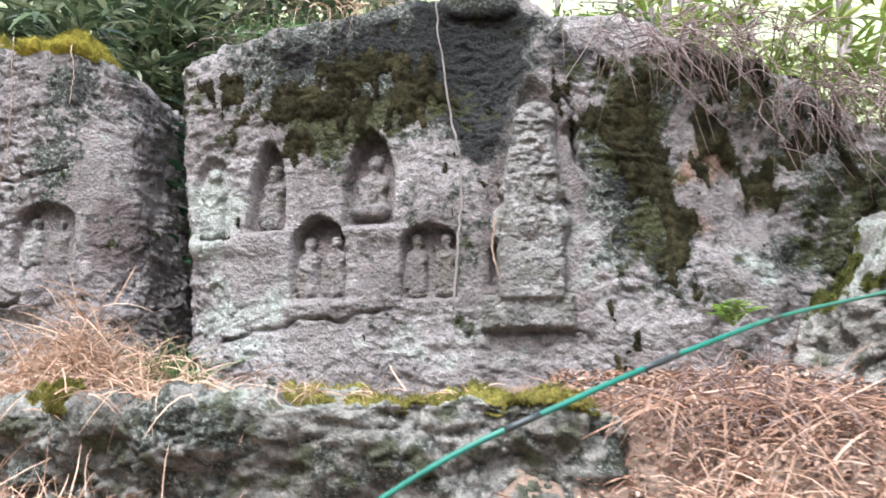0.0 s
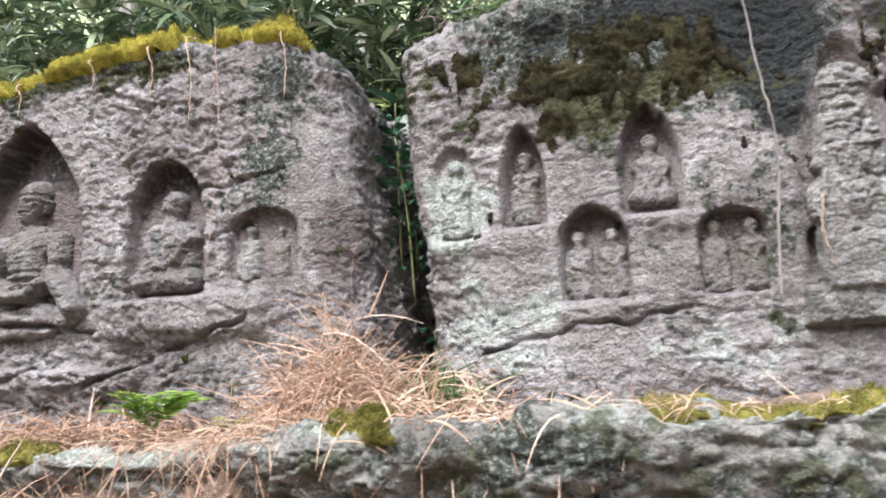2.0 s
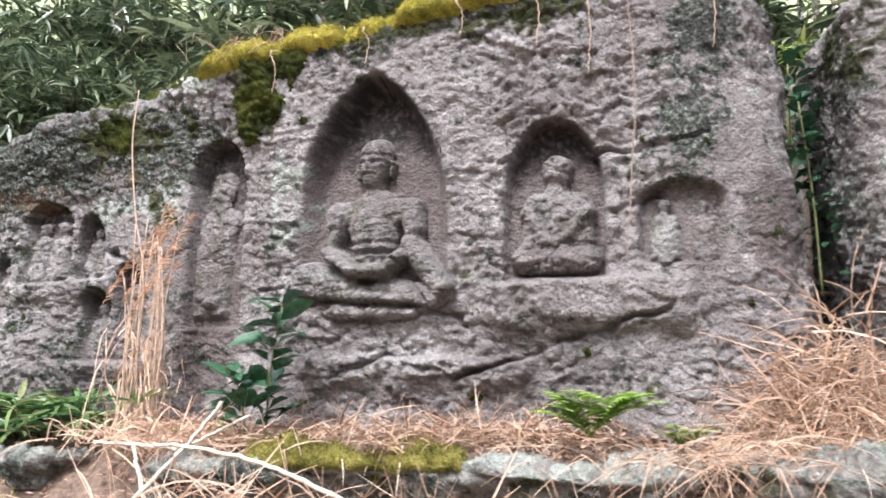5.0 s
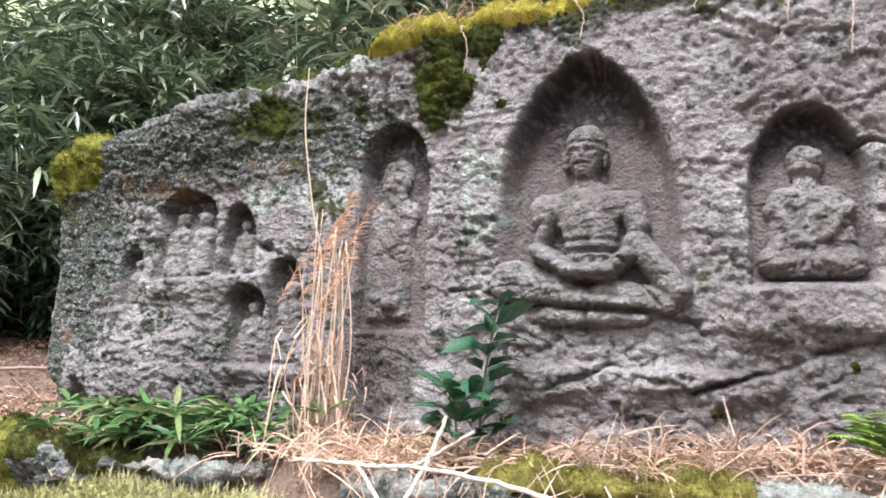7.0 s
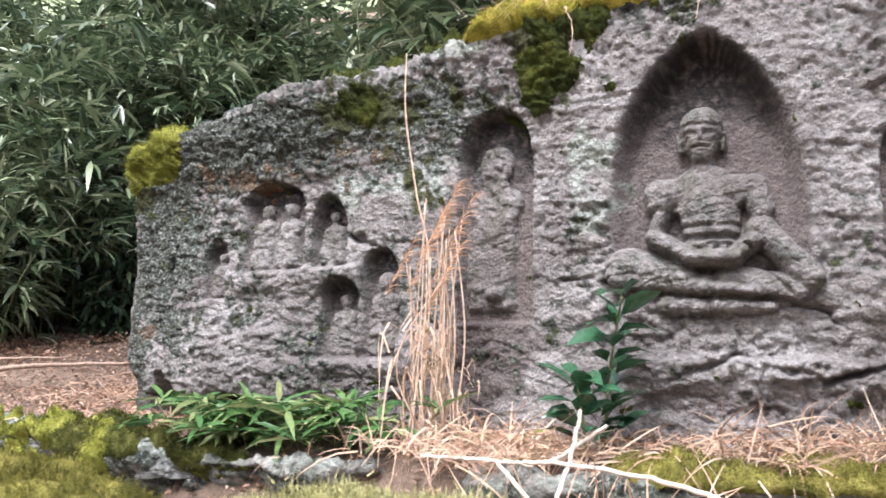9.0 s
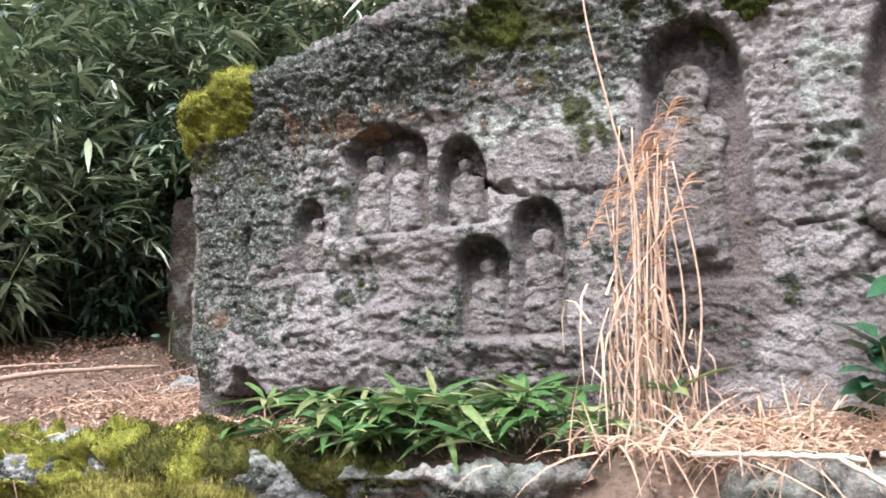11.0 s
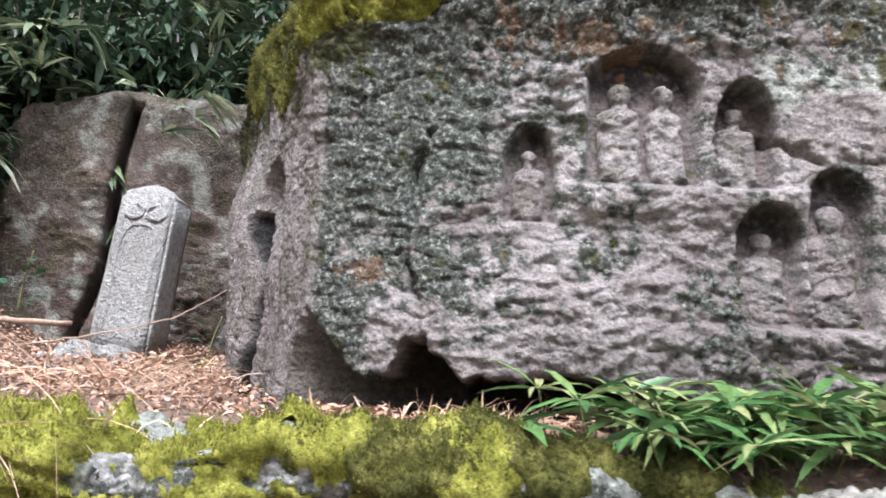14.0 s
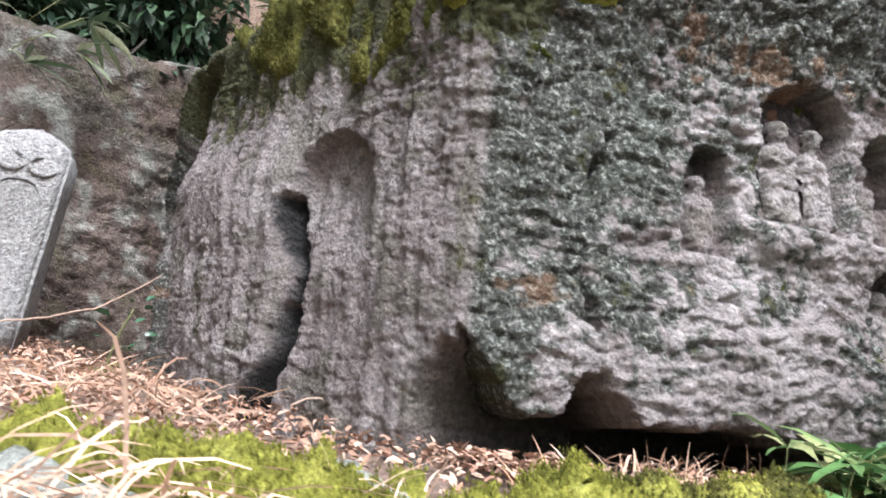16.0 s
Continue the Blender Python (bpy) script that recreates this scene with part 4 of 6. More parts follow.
relief("standing_statue", "b", NICHES_B[7], standing(-4.28, 1.67, 1.935, 0.11, 0.055), "small standing statue in a dark niche", pale=0.06)
relief("standing_statue", "b", NICHES_B[8], standing(-4.108, 1.67, 2.02, 0.115, 0.045), "small eroded standing statue in a niche")

BX = -2.945
relief("great_seated_statue", "b", NICHES_B[2], [
    # torso, shoulders, neck
    ("c", BX, 2.32, BX, 2.27, 0.045, 0.06, 0.07), ("c", -3.065, 2.222, -2.81, 2.222, 0.062, 0.064, 0.085), ("c", BX + 0.005, 2.21, BX + 0.012, 2.09, 0.118, 0.105, 0.095),
    ("c", -3.034, 2.135, -3.028, 2.06, 0.018, 0.024, 0.07, "cut"), ("c", -2.812, 2.17, -2.80, 2.10, 0.012, 0.022, 0.06, "cut"),
    ("c", BX - 0.085, 2.098, BX + 0.11, 2.098, 0.009, 0.009, 0.016, "cut"), ("c", BX - 0.08, 2.06, BX + 0.10, 2.06, 0.013, 0.013, 0.025, "cut"),
    # legs and lap
    ("c", -3.175, 1.985, -3.01, 1.935, 0.064, 0.05, 0.09), ("c", -3.20, 1.945, -2.95, 1.905, 0.05, 0.04, 0.08), ("c", -2.88, 1.93, -2.68, 1.885, 0.045, 0.05, 0.08),
    ("c", -3.02, 1.905, -2.80, 1.88, 0.028, 0.028, 0.095), ("c", -3.06, 1.84, -2.95, 1.832, 0.036, 0.03, 0.05), ("c", -2.91, 1.838, -2.76, 1.83, 0.034, 0.028, 0.045),
    ("c", -3.0, 1.955, -2.85, 1.948, 0.012, 0.012, 0.02, "cut"), ("c", -2.90, 1.868, -2.70, 1.845, 0.010, 0.010, 0.03, "cut"),
    # arms, hands and the hanging sleeve
    ("c", -3.085, 2.232, -3.08, 2.185, 0.052, 0.046, 0.10), ("c", -3.075, 2.15, -3.096, 2.08, 0.029, 0.033, 0.09), ("c", -3.096, 2.07, -2.985, 1.995, 0.036, 0.033, 0.125),
    ("c", -2.985, 1.992, -2.86, 1.985, 0.033, 0.033, 0.14), ("c", -2.80, 2.045, -2.86, 1.99, 0.035, 0.033, 0.125), ("c", -2.785, 2.232, -2.765, 2.15, 0.052, 0.045, 0.095),
    ("c", -2.77, 2.085, -2.645, 1.915, 0.05, 0.05, 0.105), ("c", -2.825, 2.03, -2.70, 1.87, 0.007, 0.007, 0.03, "cut"),
    # head with a capped brow, ears, lidded eyes, nose and lips
    ("c", BX, 2.43, BX, 2.385, 0.074, 0.06, 0.105), ("c", BX, 2.462, BX, 2.45, 0.076, 0.074, 0.10), ("c", BX, 2.36, BX, 2.348, 0.05, 0.042, 0.105),
    ("c", BX - 0.076, 2.425, BX - 0.07, 2.37, 0.012, 0.010, 0.05), ("c", BX + 0.076, 2.425, BX + 0.07, 2.37, 0.012, 0.010, 0.05),
    ("c", BX - 0.06, 2.456, BX + 0.06, 2.452, 0.008, 0.008, 0.012, "cut"),
    ("c", BX - 0.05, 2.424, BX - 0.018, 2.419, 0.014, 0.013, 0.018, "cut"), ("c", BX + 0.016, 2.419, BX + 0.048, 2.424, 0.013, 0.014, 0.018, "cut"),
    ("c", BX - 0.045, 2.414, BX - 0.02, 2.411, 0.008, 0.008, 0.096), ("c", BX + 0.018, 2.411, BX + 0.043, 2.414, 0.008, 0.008, 0.096),
    ("c", BX, 2.432, BX - 0.002, 2.399, 0.007, 0.013, 0.120), ("c", BX - 0.024, 2.373, BX + 0.022, 2.373, 0.006, 0.006, 0.014, "cut"), ("c", BX - 0.014, 2.362, BX + 0.014, 2.362, 0.008, 0.008, 0.112)],
    "large seated meditating statue carved in a pointed niche", step=0.0036, rough=0.6, pale=0.06, lift=1.0)


# ---- foot ledges, mossy stones ----
def plain_fields(dark_w, green_w, pale_w):
    def carve(P, N, K):
        n1, n2 = fbm(P * 2.6, 4, 71), fbm(P * 9.0, 4, 72)
        out = 0.07 * fbm(P * 2.4, 3, 73) + 0.03 * fbm(P * np.array([5.0, 5.0, 9.0]), 3, 74)
        side = smooth(0.4, 0.1, K)
        under = smooth(1.32, 1.12, P[:, 2] + 0.16 * n1) * side
        out = out - 0.08 * under - 0.03 * side * smooth(0.10, 0.0, np.abs(fbm(P * np.array([1.6, 1.6, 5.0]), 3, 75)))
        dark = smooth(-0.1, 0.45, n1 + 0.8 * fbm(P * 22.0, 3, 76) + dark_w - 0.5 * smooth(0.2, 0.7, K)) * 0.9
        green = smooth(0.05, 0.4, n2 + green_w - 0.3) * 0.8
        pale = smooth(0.0, 0.3, n2 + pale_w + 0.5 * (K > 0.3) - 0.35) * 0.8
        z = np.zeros(len(P))
        return out, np.full(len(P), 1.15), {"wet": z, "dark": dark * (1 - pale), "green": green, "pale": pale, "rust": z, "shelter": z}
    return carve


def ledge(name, line, spine, top, label, dark_w, green_w, pale_w, low=0.55, r=0.05, step=0.0105, crown=-0.02):
    tops = np.asarray(top, float)
    ob, V, N, K, S = boulder(name, line, step, low, lambda q: np.interp(q[:, 0], tops[:, 0], tops[:, 1]), spine, LEDGE, plain_fields(dark_w, green_w, pale_w), round_r=r, crown=crown, soft=0.08)
    return tagged(ob, label, "rock ledge"), V, N, K, S


ledge_1 = ledge("rock_ledge", [(0.2, 3.2), (0.55, 2.9), (0.62, 2.62), (0.45, 2.45), (-0.2, 2.46), (-0.87, 2.55), (-1.5, 2.76), (-1.78, 2.92), (-1.85, 3.2), (-1.7, 3.4)], ((0.1, 2.95), (-1.4, 3.15)),
                [(-1.9, 1.37), (-1.5, 1.40), (-0.9, 1.41), (-0.2, 1.45), (0.3, 1.46), (0.6, 1.38)], "undercut grey rock ledge with pale lichened rim", 0.15, 0.22, -0.02)
ledge_2 = ledge("rock_ledge", [(-1.75, 3.5), (-1.85, 3.25), (-2.05, 3.1), (-2.4, 3.2), (-2.8, 3.32), (-3.2, 3.42), (-3.6, 3.58), (-3.75, 3.75), (-3.6, 3.95)], ((-2.1, 3.45), (-3.4, 3.75)),
                [(-3.8, 1.28), (-3.3, 1.33), (-2.6, 1.36), (-1.9, 1.33)], "low broken stone ledge under dry grass", 0.12, 0.05, 0.1)
ledge_3 = ledge("mossy_ledge", [(-4.0, 4.2), (-3.95, 3.95), (-4.15, 3.82), (-4.6, 3.97), (-5.0, 4.15), (-5.5, 4.40), (-6.1, 4.52), (-6.8, 4.7), (-7.6, 5.0), (-7.8, 5.4)], ((-4.3, 4.25), (-7.3, 5.3)),
                [(-7.8, 1.34), (-6.5, 1.37), (-5.5, 1.36), (-4.95, 1.335), (-4.4, 1.33), (-3.9, 1.29)], "low rock ledge covered with moss cushions", 0.1, 0.1, 0.2)


spur = ledge("rock_spur", [(2.9, 3.2), (2.4, 2.72), (1.9, 2.5), (1.55, 2.56), (1.38, 2.72), (1.30, 2.95), (1.28, 3.2)], ((2.5, 3.3), (1.6, 3.1)),
             [(1.2, 1.62), (1.4, 1.84), (1.6, 1.98), (2.0, 2.05), (2.9, 2.1)], "broken grey rock spur with a mossy ridge", 0.1, 0.12, 0.0, crown=0.1, r=0.10)


def rim_moss(V, N, K, S, x0, x1, k0, k1, amount, seed):
    n = fbm(V * 4.0, 4, 80 + seed) + 0.4 * fbm(V * 13.0, 3, 81 + seed)
    band = smooth(k0 - 0.25, k0 + 0.1, K) * smooth(k1 + 0.15, k1 - 0.1, K)
    reach = smooth(x0 - 0.08, x0 + 0.08, V[:, 0]) * smooth(x1 + 0.08, x1 - 0.08, V[:, 0])
    return np.clip(0.5 + amount + 0.8 * n, 0, 1) * band * reach


for (rock, V, N, K, S), x0, x1, amount, mat, label, sd in (
        (ledge_1, -0.6, 0.5, -0.1, MOSS_G, "olive moss on the rim of the ledge", 1), (ledge_1, -1.5, -1.1, -0.38, MOSS_G, "olive moss on the rim of the ledge", 2),
        (ledge_2, -3.3, -2.55, 0.25, MOSS_G, "long cushion of green moss on stone", 3), (ledge_3, -7.4, -5.1, 0.16, MOSS_L, "bright yellow-green moss cushions on rock", 4),
        (ledge_3, -5.6, -4.5, -0.05, MOSS_O, "dark olive moss on rock", 5), (spur, 1.3, 2.2, -0.3, MOSS_O, "thin pale green moss on the rock spur", 6)):
    ob = shell("moss", V, N, S, rim_moss(V, N, K, S, x0, x1, -0.2 if sd in (4, 5) else 0.2, 1.95, amount, sd) * smooth(1.12, 1.2, V[:, 2]), 0.03, mat, lump=0.03 if sd in (4, 5) else 0.014, freq=22.0, seed=sd, tufts=26000 if sd > 3 else 9000)
    if ob:
        tagged(ob, label, "moss", kind="stuff")

brow = rim_moss(VB, NB, KB, SB, -3.75, -1.6, 0.18, 1.5, 0.42, 11)
tagged(shell("moss", VB, NB, SB, brow, 0.06, MOSS_Y, seed=11, tufts=24000), "yellow moss along the brow of the boulder", "moss", kind="stuff")
brow = rim_moss(VB, NB, KB, SB, -4.75, -3.7, 0.5, 1.3, -0.12, 12)
tagged(shell("moss", VB, NB, SB, brow, 0.035, MOSS_D, seed=12, tufts=4000), "dark moss cushions on the boulder's brow", "moss", kind="stuff")
corner = np.clip(1.3 + 0.8 * fbm(VB * 5.0, 4, 93), 0, 1) * smooth(2.36, 2.60, VB[:, 2] + 0.25 * np.clip(-5.3 - VB[:, 0], 0, 0.3)) * smooth(-5.0, -5.2, VB[:, 0]) * smooth(5.15, 5.0, VB[:, 1])
tagged(shell("moss", VB, NB, SB, corner, 0.032, MOSS_L, lump=0.016, freq=26.0, seed=13, tufts=16000), "yellow moss cushion on the boulder's corner", "moss", kind="stuff")
hang = fbm(np.column_stack([VB[:, 1] * 9, VB[:, 2] * 2.5, VB[:, 0] * 9]), 3, 94)
edge_z = np.interp(VB[:, 1], [4.85, 5.1, 5.3, 5.5, 5.75, 6.0, 6.3], [2.40, 2.40, 2.34, 2.33, 2.40, 2.55, 2.72])
cape = np.clip(0.62 + 1.0 * hang + 0.5 * fbm(VB * 6.0, 3, 97), 0, 1) * smooth(-0.06, 0.05, VB[:, 2] - edge_z - 0.10 * hang) * smooth(-5.05, -5.3, VB[:, 0]) * smooth(5.0, 5.12, VB[:, 1]) * smooth(6.3, 6.0, VB[:, 1])
tagged(shell("moss", VB, NB, SB, cape, 0.022, MOSS_O, lump=0.022, freq=22.0, seed=15, tufts=16000), "olive moss hanging over the boulder's broken end", "moss", kind="stuff")
spill = smooth(0.0, 1.0, blotch([(-3.45, 2.76, 0.10, 0.20, 1.2), (-4.15, 2.70, 0.12, 0.10, 0.9), (-3.33, 2.88, 0.15, 0.08, 1.0)], VB[:, 0], VB[:, 2]) + 0.6 * fbm(VB * 9, 3, 14)) * (NB[:, 1] < -0.3)
tagged(shell("moss", VB, NB, SB, spill, 0.02, MOSS_D, seed=14, tufts=5000), "dark green moss hanging down a groove in the boulder", "moss", kind="stuff")


ragged = 0.5 * fbm(VA * 5.0, 4, 95) + 0.6 * fbm(VA * np.array([16.0, 16.0, 7.0]), 3, 96)
face = smooth(0.2, 0.6, -NA[:, 1])
for spots, mat, sd, label in (
        ([(-0.55, 2.66, 0.34, 0.13, 1.0), (-0.62, 2.50, 0.09, 0.14, 1.0), (-0.15, 2.68, 0.16, 0.14, 0.95), (-0.10, 2.56, 0.06, 0.12, 0.8), (-0.95, 2.74, 0.2, 0.1, 0.6), (-0.35, 2.80, 0.3, 0.1, 0.9)], MOSS_U, 16, "brown-green moss hanging over the small niches"),
        ([(0.70, 2.52, 0.13, 0.2, 1.0), (0.78, 2.28, 0.13, 0.22, 1.0), (0.90, 2.05, 0.09, 0.16, 0.95), (1.05, 2.68, 0.3, 0.10, 0.85), (1.05, 2.42, 0.2, 0.25, 0.62), (1.45, 2.45, 0.25, 0.2, 0.75), (1.65, 2.1, 0.15, 0.3, 0.6)], MOSS_U, 17, "dark brown-green moss hanging beside the carved stupa")):
    cover = np.clip(blotch(spots, VA[:, 0], VA[:, 2]) - 0.02 + ragged, 0, 1) * face
    tagged(shell("moss", VA, NA, SA, cover, 0.014, mat, lump=0.016, freq=24.0, seed=sd, tufts=14000), label, "moss", kind="stuff")


def mound(name, centre, radii, mat, label, category, n=70, seed=0, amp=0.10, fuzz=0):
    """A half-sunk rounded boulder or moss hump."""
    u, w = np.meshgrid(np.linspace(0, 2 * np.pi, 2 * n), np.linspace(0.0, 0.62 * np.pi, n), indexing="ij")
    d = np.stack([np.cos(u) * np.sin(w), np.sin(u) * np.sin(w), np.cos(w)], -1).reshape(-1, 3)
    lump = 1 + amp * fbm(d * 2.2 + seed, 4, 90) + 0.012 * fbm(d * 24, 3, 91)
    V = np.asarray(centre) + d * np.asarray(radii) * lump[:, None]
    z = np.zeros(len(V))
    n2 = fbm(V * 5, 3, 92)
    if fuzz:
        rs = np.random.RandomState(500 + seed)
        f = grid_faces(2 * n, n)[:, ::-1]
        b = V[rs.choice(np.flatnonzero(d[:, 2] > -0.1), fuzz, p=None)] + rs.normal(0, 0.012, (fuzz, 3))
        up = (b - np.asarray(centre)) / np.asarray(radii) ** 2
        up /= np.linalg.norm(up, axis=1)[:, None]
        up = up + rs.normal(0, 0.45, (fuzz, 3)) + np.array([0, 0, 0.3])
        side = np.cross(up, rs.normal(0, 1, (fuzz, 3)))
        side *= 0.0017 / (np.linalg.norm(side, axis=1)[:, None] + 1e-9)
        w = np.stack([b - side - 0.006 * up, b + side - 0.006 * up, b + up * rs.uniform(0.004, 0.011, fuzz)[:, None]], 1).reshape(-1, 3)
        tri = np.vstack([f[:, [0, 1, 2]], f[:, [0, 2, 3]], np.arange(3 * fuzz).reshape(-1, 3) + len(V)])
        return tagged(mesh_object(name, np.vstack([V, w]), tri, mat), label, category)
    return tagged(mesh_object(name, V, grid_faces(2 * n, n)[:, ::-1], mat, attrs={"wet": z, "dark": 0.6 * smooth(0, 0.4, n2), "green": z, "pale": 0.6 * smooth(0, 0.4, -n2), "rust": z, "shelter": z}), label, category)


mound("mossy_stone", (-3.85, 2.42, 0.945), (0.60, 0.36, 0.49), MOSS_P, "boulder wholly covered with pale yellow-green moss", "mossy boulder", seed=1, fuzz=40000)
mound("mossy_stone", (-5.0, 3.45, 0.92), (0.62, 0.34, 0.40), MOSS_G, "low stone covered with green moss", "mossy boulder", seed=2, amp=0.16, fuzz=30000)
# added mound blocks the bright gap; its dark colour stands for the cleft's shade
mound("cleft_rock", (-1.12, 5.0, 1.9), (0.6, 0.35, 1.3), BACKROCK, "dark rock closing the back of the cleft", "rock", seed=8)
mound("pale_stone", (-5.87, 4.54, 1.285), (0.09, 0.06, 0.06), STELE, "small pale stone showing through moss", "stone", seed=3, amp=0.3, n=30)
mound("pale_stone", (-5.50, 4.43, 1.29), (0.08, 0.055, 0.06), STELE, "small pale stone showing through moss", "stone", seed=4, amp=0.3, n=30)
mound("pale_stone", (-5.12, 4.24, 1.28), (0.08, 0.06, 0.065), STELE, "small pale stone showing through moss", "stone", seed=6, amp=0.3, n=30)
mound("pale_stone", (-4.86, 4.20, 1.24), (0.14, 0.07, 0.08), STELE, "small pale stone on the mossy ledge", "stone", seed=7, amp=0.3, n=30)


# ---- rock behind the grave marker ----
def shape_c(P, N, K):
    x, z = P[:, 0], P[:, 2]
    n1, n2 = fbm(P * 2.5, 4, 101), fbm(P * 7.0, 4, 102)
    out = 0.05 * fbm(P * 1.8, 3, 103)
    front = smooth(0.4, 0.8, -N[:, 1]) * (K < 0.3)
    out -= front * groove([(-5.86, 3.0), (-5.93, 2.6), (-5.98, 1.96), (-6.15, 1.4)], x, z, 0.035, 0.25)
    out += 0.06 * front * smooth(-5.9, -6.0, x)
    zero = np.zeros(len(x))
    return out, np.full(len(x), 0.9), {"wet": zero, "dark": 0.3 * smooth(0.1, 0.45, n1 + 0.5 * smooth(2.3, 2.9, z)), "green": 0.4 * smooth(0.15, 0.5, n2), "pale": 0.4 * smooth(0.2, 0.5, -n2), "rust": zero, "shelter": zero}


rock_c, VC, NC, KC, SC = boulder("brown_rock", [(-4.3, 7.9), (-4.75, 7.65), (-5.4, 7.58), (-6.0, 7.6), (-6.45, 7.68), (-6.6, 7.9), (-6.65, 8.6)], 0.016, 1.3,
                                 lambda q: np.interp(q[:, 0], [-6.7, -6.4, -6.0, -5.4, -4.9, -4.3], [2.75, 2.95, 3.02, 3.06, 3.1, 3.1]), ((-5.0, 8.6), (-6.2, 8.7)), BACKROCK, shape_c, round_r=0.12)
tagged(rock_c, "brown fissured rock in shade behind the marker stone", "rock")


# ---- added hills far behind, haze put into their colour ----
def painted_haze():
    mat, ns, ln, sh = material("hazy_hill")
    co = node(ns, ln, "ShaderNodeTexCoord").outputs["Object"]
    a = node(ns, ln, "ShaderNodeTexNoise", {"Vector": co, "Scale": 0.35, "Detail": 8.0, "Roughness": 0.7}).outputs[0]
    # pale greens carry the haze of distance
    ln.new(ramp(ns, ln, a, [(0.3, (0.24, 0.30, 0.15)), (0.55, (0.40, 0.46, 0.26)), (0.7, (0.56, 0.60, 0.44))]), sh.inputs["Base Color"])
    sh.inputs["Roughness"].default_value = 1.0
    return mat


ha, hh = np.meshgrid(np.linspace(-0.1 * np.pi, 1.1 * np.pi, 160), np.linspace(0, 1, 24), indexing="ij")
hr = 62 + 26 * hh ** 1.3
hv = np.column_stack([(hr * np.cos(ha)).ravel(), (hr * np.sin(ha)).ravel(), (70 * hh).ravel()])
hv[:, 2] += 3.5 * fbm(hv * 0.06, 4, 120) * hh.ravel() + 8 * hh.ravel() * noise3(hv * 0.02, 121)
tagged(mesh_object("backdrop", hv, grid_faces(160, 24)[:, ::-1], painted_haze()), "pale hazy wooded hills far away", "backdrop", kind="structure")


# ---- marker stone ----
def marker_stone():
    rs = np.random.RandomState(3)
    bm = bmesh.new()
    w, d, h = 0.14, 0.115, 0.87
    ring = [(-w, -d), (w, -d), (w, d), (-w, d)]
    lo = [bm.verts.new((x * 1.05, y * 1.05, 0)) for x, y in ring]
    hi = [bm.verts.new((x, y, h - 0.075)) for x, y in ring]
    tip = [bm.verts.new((x * 0.12, y * 0.55, h)) for x, y in ring]
    bm.faces.new(lo[::-1])
    for a, b in ((lo, hi), (hi, tip)):
        for k in range(4):
            bm.faces.new((a[k], a[(k + 1) % 4], b[(k + 1) % 4], b[k]))
    bm.faces.new(tip)
    bmesh.ops.bevel(bm, geom=bm.edges[:], offset=0.014, segments=3, affect="EDGES")
    bmesh.ops.subdivide_edges(bm, edges=bm.edges[:], cuts=5, use_grid_fill=True)
    bmesh.ops.triangulate(bm, faces=bm.faces[:])
    co = np.array([v.co[:] for v in bm.verts])
    dn = 0.008 * fbm(co * 9, 4, 111) + 0.004 * fbm(co * 30, 2, 112)
    for v, k in zip(bm.verts, dn):
        v.co += v.co.normalized() * float(k)
    me = bpy.data.meshes.new("marker_stone")
    bm.to_mesh(me)
    bm.free()
    me.polygons.foreach_set("use_smooth", np.ones(len(me.polygons), dtype=bool))
    me.materials.append(STELE)
    root = new("marker_stone")
    pillar = new("pillar", me)
    pillar.parent = root
    # worn scroll carved near the top and a framed panel
    for sx in (-1, 1):
        a = np.linspace(0.2, 2 * np.pi * 0.72, 22)
        pts = np.column_stack([sx * (0.055 + 0.045 * np.cos(a)), np.full(22, -d - 0.004), 0.71 - 0.035 * np.sin(a)])
        v, f = tube(pts, np.linspace(0.013, 0.007, 22), 6)
        mesh_object("scroll", v, f, STELE, root, "worn carved scroll")
    v, f = tube(bend([(-0.085, -d - 0.002, 0.12), (-0.09, -d - 0.002, 0.56), (0.0, -d - 0.002, 0.645), (0.09, -d - 0.002, 0.56), (0.085, -d - 0.002, 0.12)], 8), 0.007, 6)
    mesh_object("panel_rim", v, f, STELE, root, "worn arched panel rim")
    root.matrix_world = pose(-5.83, 6.98, 1.49, -3, 6, -26)
    return tagged(root, "pale granite marker stone leaning slightly, carved top", "marker stone")


marker_stone()
mound("base_stone", (-6.0, 6.70, 1.40), (0.24, 0.15, 0.15), STELE, "pale rough stone at the marker's foot", "stone", seed=5, amp=0.25)


